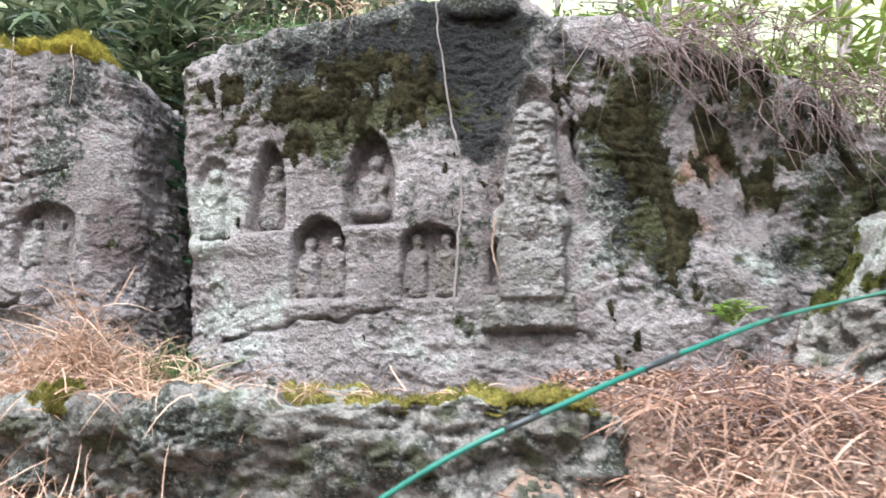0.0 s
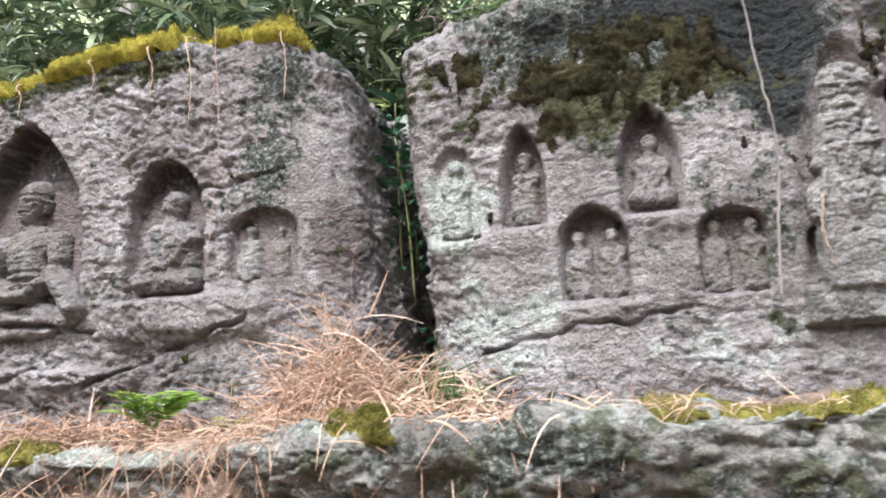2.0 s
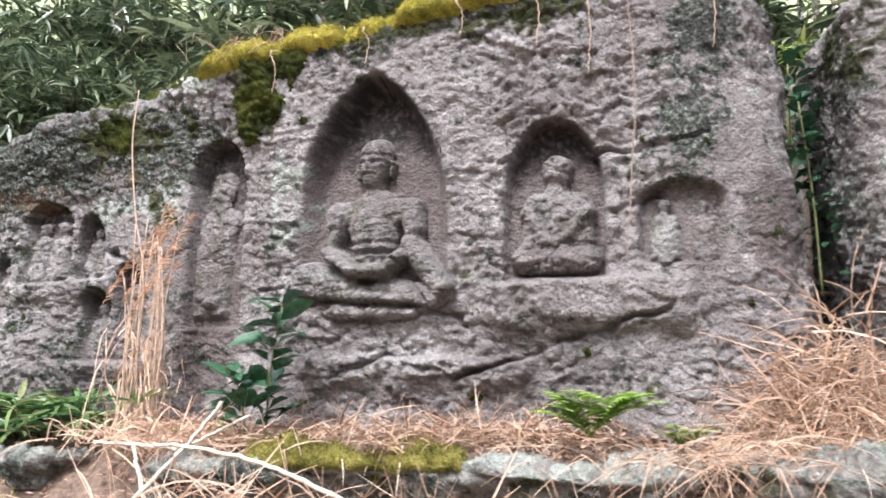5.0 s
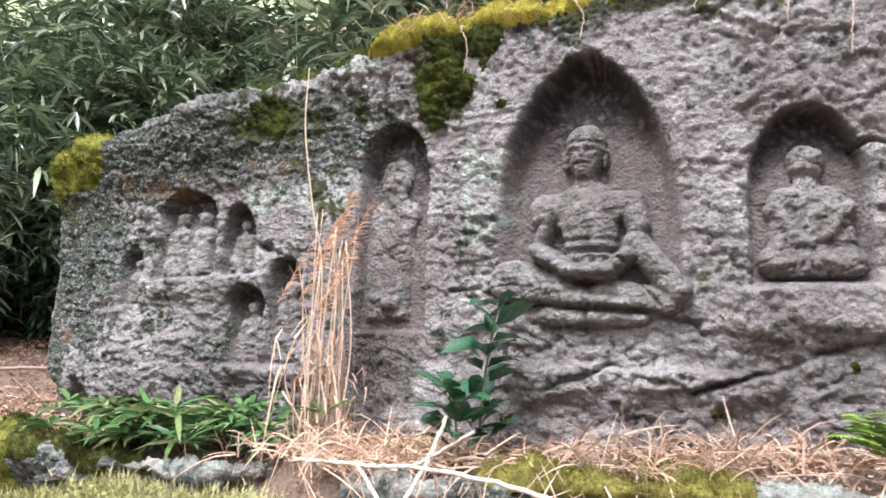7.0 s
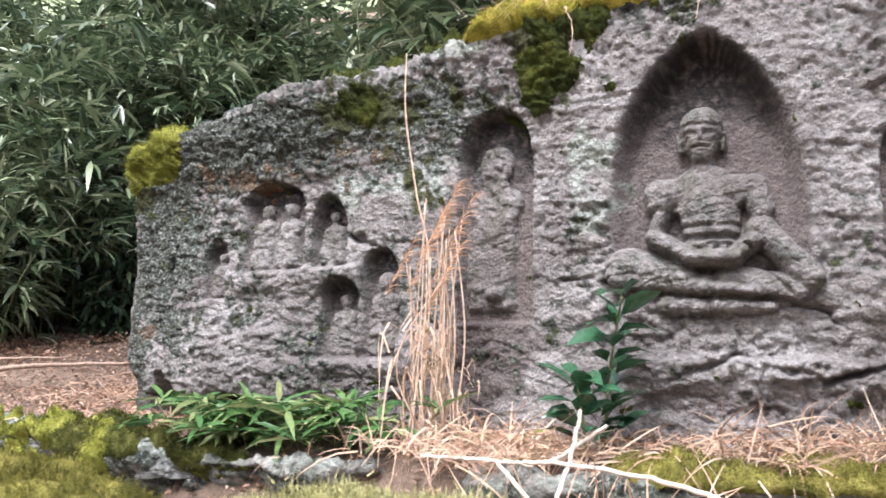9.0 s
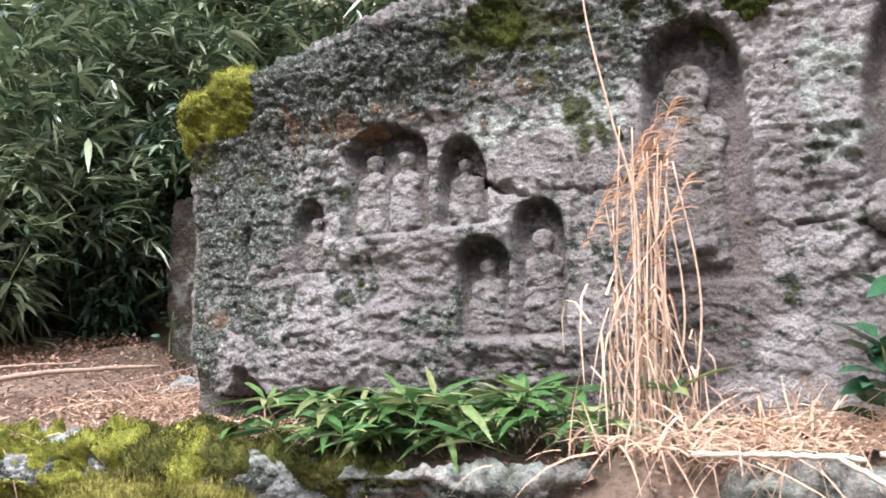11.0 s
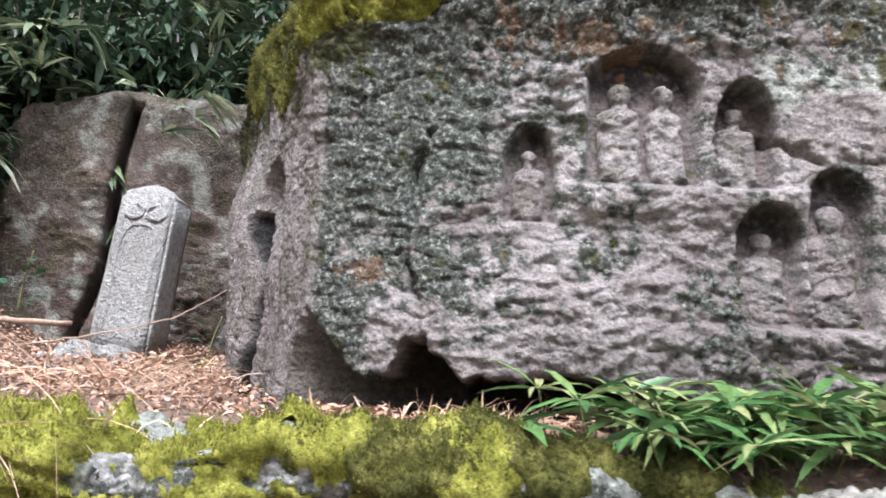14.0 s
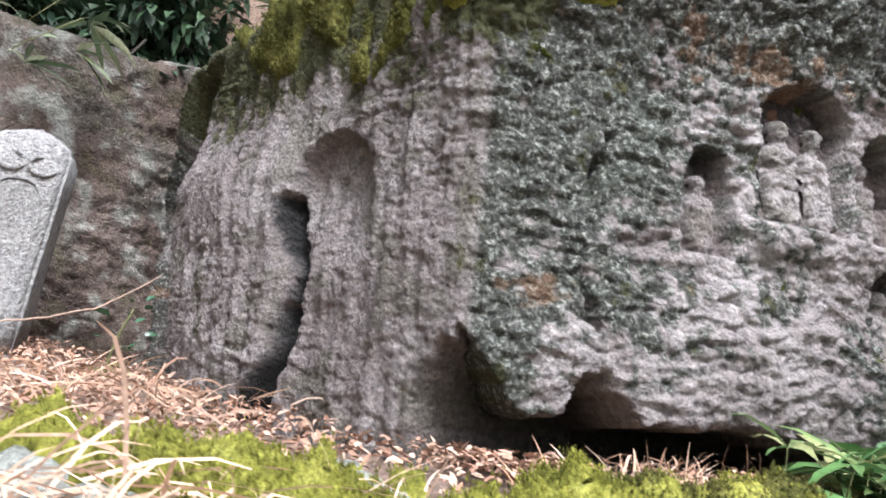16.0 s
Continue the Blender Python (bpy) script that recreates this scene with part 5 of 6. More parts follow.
# ---- plants ----
def bamboo_shrub(name, n_culm, tall, spread, leaves, leaf_len, mat, seed, label):
    """Culms that arch over, with sprays of hanging blades."""
    rs = np.random.RandomState(seed)
    root = new(name)
    tubes, B, D = [], [], []
    for k in range(n_culm):
        a, lean = rs.uniform(0, 2 * np.pi), rs.uniform(0.15, 0.7)
        h = tall * rs.uniform(0.6, 1.1)
        foot = np.array([rs.normal(0, spread * 0.4), rs.normal(0, spread * 0.4), 0])
        way = np.array([np.cos(a), np.sin(a), 0])
        line = np.array([foot + way * h * lean * t * t + np.array([0, 0, h * (t - 0.25 * lean * t ** 3)]) for t in np.linspace(0, 1, 7)])
        tubes.append(tube(line, np.linspace(0.006, 0.0025, 7), 4))
        m = leaves // n_culm
        t = rs.uniform(0.2, 1.0, m)
        at = np.stack([np.interp(t, np.linspace(0, 1, 7), line[:, i]) for i in range(3)], 1)
        g = m // 6 + 1
        spray = rs.normal(0, 1, (g, 3)) * np.array([1, 1, 0.35]) + np.array([0, 0, 0.15])
        spray = spray / (np.linalg.norm(spray, axis=1)[:, None] + 1e-9)
        across = np.cross(spray, rs.normal(0, 0.35, (g, 3)) + np.array([0, 0, 1.0]))
        node_at = at[:g] + spray * rs.uniform(0.05, 0.42, g)[:, None]
        fan = np.tile(np.linspace(-1.15, 1.15, 6), g)[:m, None]
        B.append(np.repeat(node_at, 6, 0)[:m] + rs.normal(0, 0.012, (m, 3)))
        D.append(np.repeat(spray, 6, 0)[:m] * (1.05 - 0.35 * np.abs(fan)) + np.repeat(across, 6, 0)[:m] * fan + rs.normal(0, 0.14, (m, 3)))
    v, f = join(*tubes)
    mesh_object("cane", v, f, STEM, root)
    B, D = np.vstack(B), np.vstack(D)
    n = len(B)
    v, f = blades(B, D, leaf_len * rs.uniform(0.5, 1.2, n), leaf_len * rs.uniform(0.10, 0.17, n), rs.uniform(0.1, 0.9, n), rs)
    mesh_object("foliage", v, f, mat, root)
    return tagged(root, label, "bamboo", group="bamboo thicket")


def thicket(proto, places):
    for k, (x, y, s, turn) in enumerate(places):
        m = pose(x, y, float(ground_z(x, y)) - 0.05, 0, 0, turn) @ Matrix.Scale(s, 4)
        if k == 0:
            proto.matrix_basis = m
        else:
            c = copy_thing(proto, m)
            c.matrix_basis = m


rs = np.random.RandomState(42)
dark_1 = bamboo_shrub("bamboo_shrub", 16, 1.7, 1.1, 1300, 0.29, BAMBOO, 1, "dense dark green bamboo shrub with hanging leaves")
dark_2 = bamboo_shrub("bamboo_shrub", 14, 2.2, 1.2, 1400, 0.32, BAMBOO, 2, "tall dark green bamboo shrub with hanging leaves")
spots_1, spots_2 = [], []
for x in np.arange(-11.5, 2.6, 0.62):
    for y in np.arange(5.6, 11.5, 0.75):
        px, py = x + rs.uniform(-0.3, 0.3), y + rs.uniform(-0.35, 0.35)
        if px > -5.2 and py < float(np.interp(px, FACE_X, FACE_Y)) + 1.7:
            continue
        if px <= -3.6 and px > -6.75 and py < 9.6:
            continue
        if px <= -6.75 and py < 7.4 + 0.35 * (px + 6.75):
            continue
        if px > -2.9 and rs.uniform() < 0.75:
            continue
        (spots_1 if rs.uniform() < 0.55 else spots_2).append((px, py, rs.uniform(0.75, 1.2), rs.uniform(0, 360)))
thicket(dark_1, spots_1)
thicket(dark_2, spots_2)
light = bamboo_shrub("bamboo_shrub", 12, 0.55, 0.5, 420, 0.17, BAMBOO_L, 3, "low light green bamboo tuft on top of the rock")
thicket(light, [(-3.75, 5.45, 0.9, 0), (-2.35, 4.85, 0.9, 70), (-1.35, 4.75, 0.9, 140), (-0.9, 5.1, 1.0, 200), (1.1, 4.6, 1.3, 20), (1.6, 4.9, 1.5, 90), (2.2, 4.7, 1.5, 160), (2.8, 5.2, 1.6, 230),
                (1.3, 5.6, 1.6, 300), (3.4, 5.0, 1.6, 10), (2.4, 6.2, 1.8, 50), (-2.9, 5.2, 0.8, 250), (0.6, 5.2, 1.1, 310)])


def tree(x, y, r, tall, lean, seed, label):
    rs = np.random.RandomState(seed)
    root = new("tree")
    z = float(ground_z(x, y)) - 0.1
    line = np.array([(lean * t * tall + 0.05 * np.sin(5 * t), 0.06 * np.cos(4 * t), t * tall) for t in np.linspace(0, 1, 14)])
    v, f = tube(line, r * np.linspace(1.15, 0.4, 14), 12)
    mesh_object("trunk", v, f, BARK, root)
    B, D = [], []
    for k in range(7):
        t = rs.uniform(0.62, 0.98)
        at = np.array([np.interp(t, np.linspace(0, 1, 14), line[:, i]) for i in range(3)])
        a = rs.uniform(0, 2 * np.pi)
        end = at + np.array([np.cos(a), np.sin(a), 0.5]) * rs.uniform(0.9, 1.7)
        v, f = tube(bend([at, 0.5 * (at + end) + (0, 0, 0.12), end], 4), np.linspace(r * 0.35, 0.012, 9), 6)
        mesh_object("limb", v, f, BARK, root)
        m = 90
        B.append(at + (end - at) * rs.uniform(0.35, 1.1, m)[:, None] + rs.normal(0, 0.28, (m, 3)))
        D.append(rs.normal(0, 1, (m, 3)))
    B, D = np.vstack(B), np.vstack(D)
    v, f = blades(B, D, rs.uniform(0.07, 0.14, len(B)), rs.uniform(0.035, 0.06, len(B)), 0.4, rs)
    mesh_object("crown", v, f, BAMBOO, root)
    root.matrix_basis = pose(x, y, z)
    return tagged(root, label, "tree", group="trees behind the rocks")


tree(-3.93, 7.0, 0.095, 8.0, 0.01, 1, "slender pale grey tree trunk on the slope")
tree(-3.85, 9.0, 0.09, 8.5, 0.02, 2, "slender dark tree trunk on the slope")
tree(-1.9, 8.2, 0.08, 8.0, -0.02, 3, "slender grey tree trunk on the slope")
tree(-0.4, 7.4, 0.07, 7.5, 0.03, 4, "slender grey tree trunk on the slope")
tree(-7.4, 10.5, 0.12, 9.0, 0.0, 5, "dark tree trunk among bamboo")
for k in range(22):
    rs = np.random.RandomState(300 + k)
    tree(rs.uniform(-6.5, 6.5), rs.uniform(9.0, 17.0), rs.uniform(0.04, 0.11), rs.uniform(5.5, 9.0), rs.uniform(-0.05, 0.05), 50 + k, "slender pale tree trunk in the wood behind")
tree(2.4, 7.6, 0.09, 8.0, 0.02, 6, "slender grey tree trunk on the slope")


def evergreen_bush(name, x, y, tall, wide, n, leaf, seed, label, base=0.15, toward=(0.0, 0.0)):
    """A broad-leaved evergreen: forked stems and a crown of leaf sprays with gaps."""
    rs = np.random.RandomState(seed)
    root = new(name)
    tips = []
    for k in range(9):
        a = rs.uniform(0, 2 * np.pi)
        top = np.array([np.cos(a) * wide * rs.uniform(0.3, 0.9) + toward[0], np.sin(a) * wide * rs.uniform(0.3, 0.9) + toward[1], tall * rs.uniform(0.6, 1.0)])
        line = bend([(0, 0, 0), (0.25 * top[0], 0.25 * top[1], 0.5 * top[2]), top], 5)
        v, f = tube(line, np.linspace(0.012 + 0.012 * tall, 0.006, len(line)), 6)
        mesh_object("limb", v, f, BARK, root)
        tips.append(line)
    g = n // 6
    pick = rs.randint(0, 9, g)
    at = np.array([tips[p][int(rs.uniform(base, 1.0) * (len(tips[p]) - 1))] for p in pick])
    out = rs.normal(0, 1, (g, 3)) * np.array([1, 1, 0.7])
    out /= np.linalg.norm(out, axis=1)[:, None]
    at = at + out * wide * rs.uniform(0.05, 0.45, g)[:, None]
    B = np.repeat(at, 6, 0) + rs.normal(0, 0.03, (6 * g, 3))
    D = np.repeat(out, 6, 0) + rs.normal(0, 0.7, (6 * g, 3)) + np.array([0, 0, -0.15])
    v, f = blades(B, D, leaf * rs.uniform(0.6, 1.2, 6 * g), leaf * rs.uniform(0.3, 0.45, 6 * g), rs.uniform(0.2, 1.0, 6 * g), rs, 0.3)
    mesh_object("crown", v, f, BUSH, root)
    root.matrix_basis = pose(x, y, float(ground_z(x, y)) - 0.05)
    return tagged(root, label, "evergreen bush", group="evergreens behind the boulders")


evergreen_bush("evergreen_bush", -7.0, 7.85, 1.15, 0.7, 3000, 0.10, 61, "dense dark evergreen bush beside the leaf-covered slope")
evergreen_bush("evergreen_bush", -8.1, 7.6, 1.2, 0.8, 3000, 0.10, 62, "dense dark evergreen bush beside the leaf-covered slope")
evergreen_bush("evergreen_bush", -6.3, 8.5, 2.0, 0.8, 6000, 0.13, 63, "dark evergreen bush over the brown rock", toward=(0.0, -0.35))
evergreen_bush("evergreen_bush", -5.5, 8.5, 2.1, 0.8, 6000, 0.13, 64, "dark evergreen bush over the brown rock", toward=(0.0, -0.35))
evergreen_bush("evergreen_bush", -4.8, 8.4, 2.1, 0.8, 6000, 0.13, 65, "dark evergreen bush over the brown rock", toward=(0.0, -0.35))


def grass_heap(name, centre, radii, n, length, mat, seed, label, width=0.005, lift=0.5, droop=0.5, category="dry grass"):
    """A matted heap of dry stalks lying over one another."""
    rs = np.random.RandomState(seed)
    c, r = np.asarray(centre), np.asarray(radii)
    p = rs.normal(0, 0.45, (n, 3))
    p[:, 2] = np.abs(p[:, 2]) * np.exp(-(p[:, 0] ** 2 + p[:, 1] ** 2))
    B = c + p * r
    B[:, 2] = np.maximum(B[:, 2], ground_z(B[:, 0], B[:, 1]) + 0.005)
    D = rs.normal(0, 1, (n, 3)) * np.array([1, 0.7, 0.6]) + np.array([0, -0.15, lift])
    v, f = strands(B, D, length * rs.uniform(0.4, 1.2, n), width * rs.uniform(0.5, 1.3, n), droop * rs.uniform(0.2, 1.5, n), rs, 0.12)
    v[:, 2] = np.maximum(v[:, 2], ground_z(v[:, 0], v[:, 1]) - 0.02)
    return tagged(mesh_object(name, v, f, mat, shade=False), label, category, kind="stuff")


grass_heap("dry_grass", (-1.47, 3.26, 1.40), (0.27, 0.17, 0.36), 1900, 0.28, STRAW, 1, "heap of orange-brown dead grass before the cleft", width=0.0046, lift=0.6)
grass_heap("dry_grass", (-1.15, 3.20, 1.40), (0.34, 0.16, 0.16), 500, 0.26, PALESTRAW, 2, "bleached grass beside the cleft")
grass_heap("dry_grass", (-1.6, 3.08, 1.38), (0.55, 0.22, 0.07), 900, 0.2, STRAW, 3, "dead grass spilling over the ledge", width=0.0035, lift=0.15)
grass_heap("dry_grass", (-2.6, 2.95, 1.02), (0.7, 0.22, 0.18), 1800, 0.36, STRAW, 4, "pinkish dead grass on the bank below the ledge", lift=0.3)
grass_heap("dry_grass", (-1.2, 2.3, 0.95), (0.5, 0.2, 0.18), 800, 0.36, PALESTRAW, 5, "bleached dead grass on the bank", lift=0.5)
grass_heap("dry_grass", (-2.6, 3.55, 1.37), (0.9, 0.16, 0.10), 900, 0.20, STRAW, 6, "short reddish dead grass at the boulder's foot", lift=0.6)
grass_heap("dry_grass", (-3.6, 3.75, 1.36), (0.5, 0.18, 0.09), 600, 0.20, PALESTRAW, 7, "short dead grass at the boulder's foot", lift=0.5)
grass_heap("dry_grass", (-5.1, 4.58, 1.36), (0.55, 0.12, 0.06), 420, 0.13, STRAW, 8, "sparse dead grass along the boulder's foot", lift=0.5)
grass_heap("dry_grass", (1.0, 2.65, 1.40), (0.55, 0.35, 0.10), 900, 0.22, DEADLEAF, 9, "tangle of dead stalks and leaves on the bank", lift=0.15)
grass_heap("dead_stalks", (0.95, 2.28, 1.1), (0.5, 0.45, 0.22), 700, 0.14, DEADLEAF, 19, "brown dead stalks and leaves covering the bank", width=0.005, lift=0.1)
grass_heap("dry_grass", (0.8, 2.1, 1.0), (0.4, 0.3, 0.2), 420, 0.24, PALESTRAW, 20, "bleached stalks on the bank", width=0.004, lift=0.3)
grass_heap("dry_grass", (-5.85, 5.9, 1.45), (0.6, 0.7, 0.05), 420, 0.18, STRAW, 10, "dead grass and needles by the marker stone", lift=0.03)
grass_heap("dry_grass", (-3.3, 3.15, 1.15), (0.4, 0.2, 0.14), 500, 0.3, PALESTRAW, 11, "dead stalks hanging over the ledge", lift=0.2)
grass_heap("dry_grass", (-0.35, 3.32, 3.10), (0.5, 0.08, 0.04), 120, 0.10, PALESTRAW, 13, "bleached grass fringing the rock's crown", width=0.004, lift=0.2, droop=1.2)
grass_heap("dry_grass", (-3.2, 3.98, 2.98), (0.5, 0.08, 0.04), 160, 0.12, PALESTRAW, 14, "thin bleached grass on the mossy brow", width=0.003, lift=0.6)
grass_heap("green_grass", (-0.75, 3.55, 3.06), (0.35, 0.12, 0.05), 200, 0.2, SASA, 15, "thin green grass on top of the rock", lift=0.8, category="grass")
grass_heap("dry_grass", (-0.6, 2.62, 1.44), (0.8, 0.08, 0.03), 220, 0.14, PALESTRAW, 16, "short bleached grass along the ledge's rim", width=0.004, lift=0.2)
grass_heap("dry_grass", (-6.4, 4.55, 1.38), (0.45, 0.1, 0.05), 160, 0.26, PALESTRAW, 17, "bleached grass blades over the mossy ledge", lift=0.4, droop=0.9)
grass_heap("green_grass", (-1.12, 3.28, 1.44), (0.16, 0.10, 0.10), 260, 0.26, SASA, 12, "tuft of fading green grass", lift=0.9, category="grass")


def litter(n, x0, x1, seed, size=0.05):
    rs = np.random.RandomState(seed)
    x = rs.uniform(x0, x1, n)
    edge, face = np.interp(x, EDGE_X, EDGE_Y), np.interp(x, FACE_X, FACE_Y)
    far = np.where(x < -5.4, 7.6, face + 0.1)
    y = edge + (far - edge) * rs.uniform(-0.05 - 0.8 * (x0 > 0), 1.0, n)
    B = np.column_stack([x, y, ground_z(x, y) + rs.uniform(0.005, 0.05, n)])
    D = rs.normal(0, 1, (n, 3)) * np.array([1, 1, 0.3])
    return blades(B, D, size * rs.uniform(0.5, 1.4, n), size * rs.uniform(0.3, 0.6, n), rs.uniform(-0.5, 0.8, n), rs, 0.5)


for k, (n, x0, x1) in enumerate(((4000, -3.9, -1.0), (18000, -9.0, -5.2), (15000, 0.4, 3.0), (1500, -5.4, -3.8))):
    v, f = litter(n, x0, x1, 20 + k, 0.029)
    tagged(mesh_object("leaf_litter", v, f, DEADLEAF, shade=False), "fallen brown leaves lying on the shelf", "leaf litter", kind="stuff")


def pampas_grass():
    """A standing tuft of dry tall grass with feathery heads and one long arched stalk."""
    rs = np.random.RandomState(8)
    root = new("pampas_grass")
    foot = np.array([-3.865, 3.95, 1.33])
    for k in range(19):
        b = foot + np.array([rs.normal(0, 0.05), rs.normal(0, 0.035), 0])
        h = rs.uniform(0.62, 0.92)
        top = b + np.array([rs.normal(0.05, 0.045), rs.normal(-0.02, 0.04), h])
        mid = 0.5 * (b + top) + np.array([rs.normal(0, 0.045), rs.normal(0, 0.03), 0])
        line = bend([b, mid, top], 6)
        v, f = tube(line, np.linspace(0.0037, 0.002, len(line)), 6)
        mesh_object("stalk", v, f, PALESTRAW, root)
        if k < 9:
            m = 60
            t = rs.uniform(-0.12, 0.08, m)
            B = top + np.column_stack([t * 0.6, t * 0.1, t * 1.2])
            D = np.tile([0.55, 0.0, 0.75], (m, 1)) + rs.normal(0, 0.3, (m, 3))
            v, f = strands(B, D, rs.uniform(0.03, 0.09, m), 0.0035, 0.5, rs)
            mesh_object("plume", v, f, PLUME, root, shade=False)
    line = bend([foot + (-0.03, 0, 0), (-3.86, 3.93, 1.95), (-3.91, 3.93, 2.25), (-3.955, 3.96, 2.55), (-3.96, 4.0, 2.80)], 8)
    v, f = tube(line, np.linspace(0.0045, 0.0025, len(line)), 5)
    mesh_object("stalk", v, f, PALESTRAW, root)
    m = 130
    B = foot + np.column_stack([rs.normal(0, 0.07, m), rs.normal(0, 0.05, m), rs.uniform(0, 0.45, m)])
    D = rs.normal(0, 0.25, (m, 3)) + np.array([0, 0, 1.0])
    v, f = strands(B, D, rs.uniform(0.1, 0.35, m), 0.007, rs.uniform(0.6, 2.2, m), rs, 0.25)
    mesh_object("blades", v, f, PALESTRAW, root, "withered straw-coloured blades", shade=False)
    return tagged(root, "tuft of tall dry pampas grass, straw coloured", "pampas grass")


pampas_grass()


def evergreen_sapling(name, foot, tall, n, leaf, seed, label, lean=(0.05, -0.05), reach=1.0):
    """An upright stem with broad glossy leaves, each a mesh of its own."""
    rs = np.random.RandomState(seed)
    root = new(name)
    foot = np.asarray(foot, float)
    line = bend([foot, foot + (lean[0] * 0.3, lean[1] * 0.4, tall * 0.5), foot + (lean[0], lean[1], tall)], 6)
    v, f = tube(line, np.linspace(0.006, 0.003, len(line)), 6)
    mesh_object("stem", v, f, STEM, root)
    for k in range(n):
        t = 0.1 + 0.9 * (k / (n - 1)) ** 0.9
        at = np.array([np.interp(t, np.linspace(0, 1, len(line)), line[:, i]) for i in range(3)])
        a = k * 2.4 + rs.normal(0, 0.3)
        way = np.array([np.cos(a), np.sin(a) * 0.8 - 0.25, rs.uniform(0.1, 0.9)])
        at = at + way * rs.uniform(0.01, 0.10) * (1.5 - t) * reach
        size = leaf * rs.uniform(0.7, 1.15)
        v, f = blades(at[None], way[None], size, size * 0.46, rs.uniform(0.2, 0.9), rs, 0.3)
        mesh_object("leaf", v, f, GLOSSY, root)
    return tagged(root, label, "shrub")


evergreen_sapling("evergreen_shrub", (-3.29, 3.74, 1.36), 0.50, 26, 0.15, 4, "young evergreen shrub with glossy dark leaves", (0.06, -0.05), 0.25)
evergreen_sapling("evergreen_shrub", (-3.35, 3.71, 1.36), 0.24, 20, 0.14, 24, "young evergreen shrub with glossy dark leaves, low and bushy", (-0.03, -0.06), 0.5)
evergreen_sapling("cleft_shrub", (-1.28, 4.0, 1.95), 0.9, 40, 0.12, 5, "evergreen shrub with dark leaves growing in the cleft", (0.0, -0.05))
evergreen_sapling("cleft_shrub", (-1.22, 4.2, 1.6), 1.1, 40, 0.12, 6, "evergreen shrub with dark leaves deep in the cleft", (0.0, -0.05))
evergreen_sapling("cleft_shrub", (-1.22, 3.92, 1.9), 0.75, 34, 0.075, 15, "evergreen shrub with dark leaves growing in the cleft", (-0.06, -0.05))
evergreen_sapling("evergreen_shrub", (-5.48, 6.62, 1.45), 0.25, 14, 0.07, 7, "small green seedling beside the split boulder")
evergreen_sapling("evergreen_shrub", (-6.35, 7.25, 1.7), 0.3, 16, 0.07, 9, "small dark seedling beside the marker stone")


def fern(name, foot, n, size, seed, label, spread=0.8):
    rs = np.random.RandomState(seed)
    root = new(name)
    foot = np.asarray(foot, float)
    for k in range(n):
        a = np.pi + np.pi * (k + 0.5) / n + rs.normal(0, 0.15)
        way = np.array([1.25 * np.cos(a) * spread, 0.7 * np.sin(a) * spread, rs.uniform(0.95, 1.5)])
        way /= np.linalg.norm(way)
        L = size * rs.uniform(0.75, 1.1)
        t = np.linspace(0, 1, 9)
        line = foot + L * (way * t[:, None] - np.array([0, 0, 0.45]) * (t ** 2)[:, None])
        rib = tube(line, np.linspace(0.0025, 0.001, 9), 4)
        tt = np.repeat(np.linspace(0.12, 0.97, 17), 2)
        at = np.stack([np.interp(tt, t, line[:, i]) for i in range(3)], 1)
        along = np.stack([np.interp(tt, t, np.gradient(line[:, i])) for i in range(3)], 1)
        along /= np.linalg.norm(along, axis=1)[:, None]
        side = np.cross(along, [0, 0, 1.0])
        side /= np.linalg.norm(side, axis=1)[:, None] + 1e-9
        sgn = np.tile([1, -1], 17)[:, None]
        plen = L * 0.27 * np.sin(np.pi * (0.12 + 0.86 * tt) ** 0.8)
        leafs = blades(at, side * sgn + along * 0.45, plen, plen * 0.22, 0.3, rs, 0.15)
        v, f = join(rib, leafs)
        mesh_object("frond", v, f, FERN, root)
    return tagged(root, label, "fern")


evergreen_sapling("evergreen_shrub", (0.12, 3.35, 3.08), 0.35, 40, 0.13, 11, "dark evergreen shrub overhanging the rock's crown", (0.0, -0.3))
fern("fern", (-2.17, 3.36, 1.42), 9, 0.33, 1, "bright green fern at the boulder's foot")
fern("fern", (-1.88, 3.40, 1.38), 6, 0.18, 2, "small yellowish fern beside dry grass")
fern("fern", (-3.70, 3.93, 1.36), 7, 0.15, 3, "small light green fern by the dry grass")
fern("fern", (-3.52, 3.88, 1.36), 7, 0.15, 4, "small light green fern by the dry grass")
fern("fern", (1.06, 2.93, 1.68), 6, 0.2, 8, "yellowing small fern on the rock's foot")
fern("fern", (-5.52, 6.5, 1.43), 6, 0.16, 6, "small fern in the gap beside the boulder")


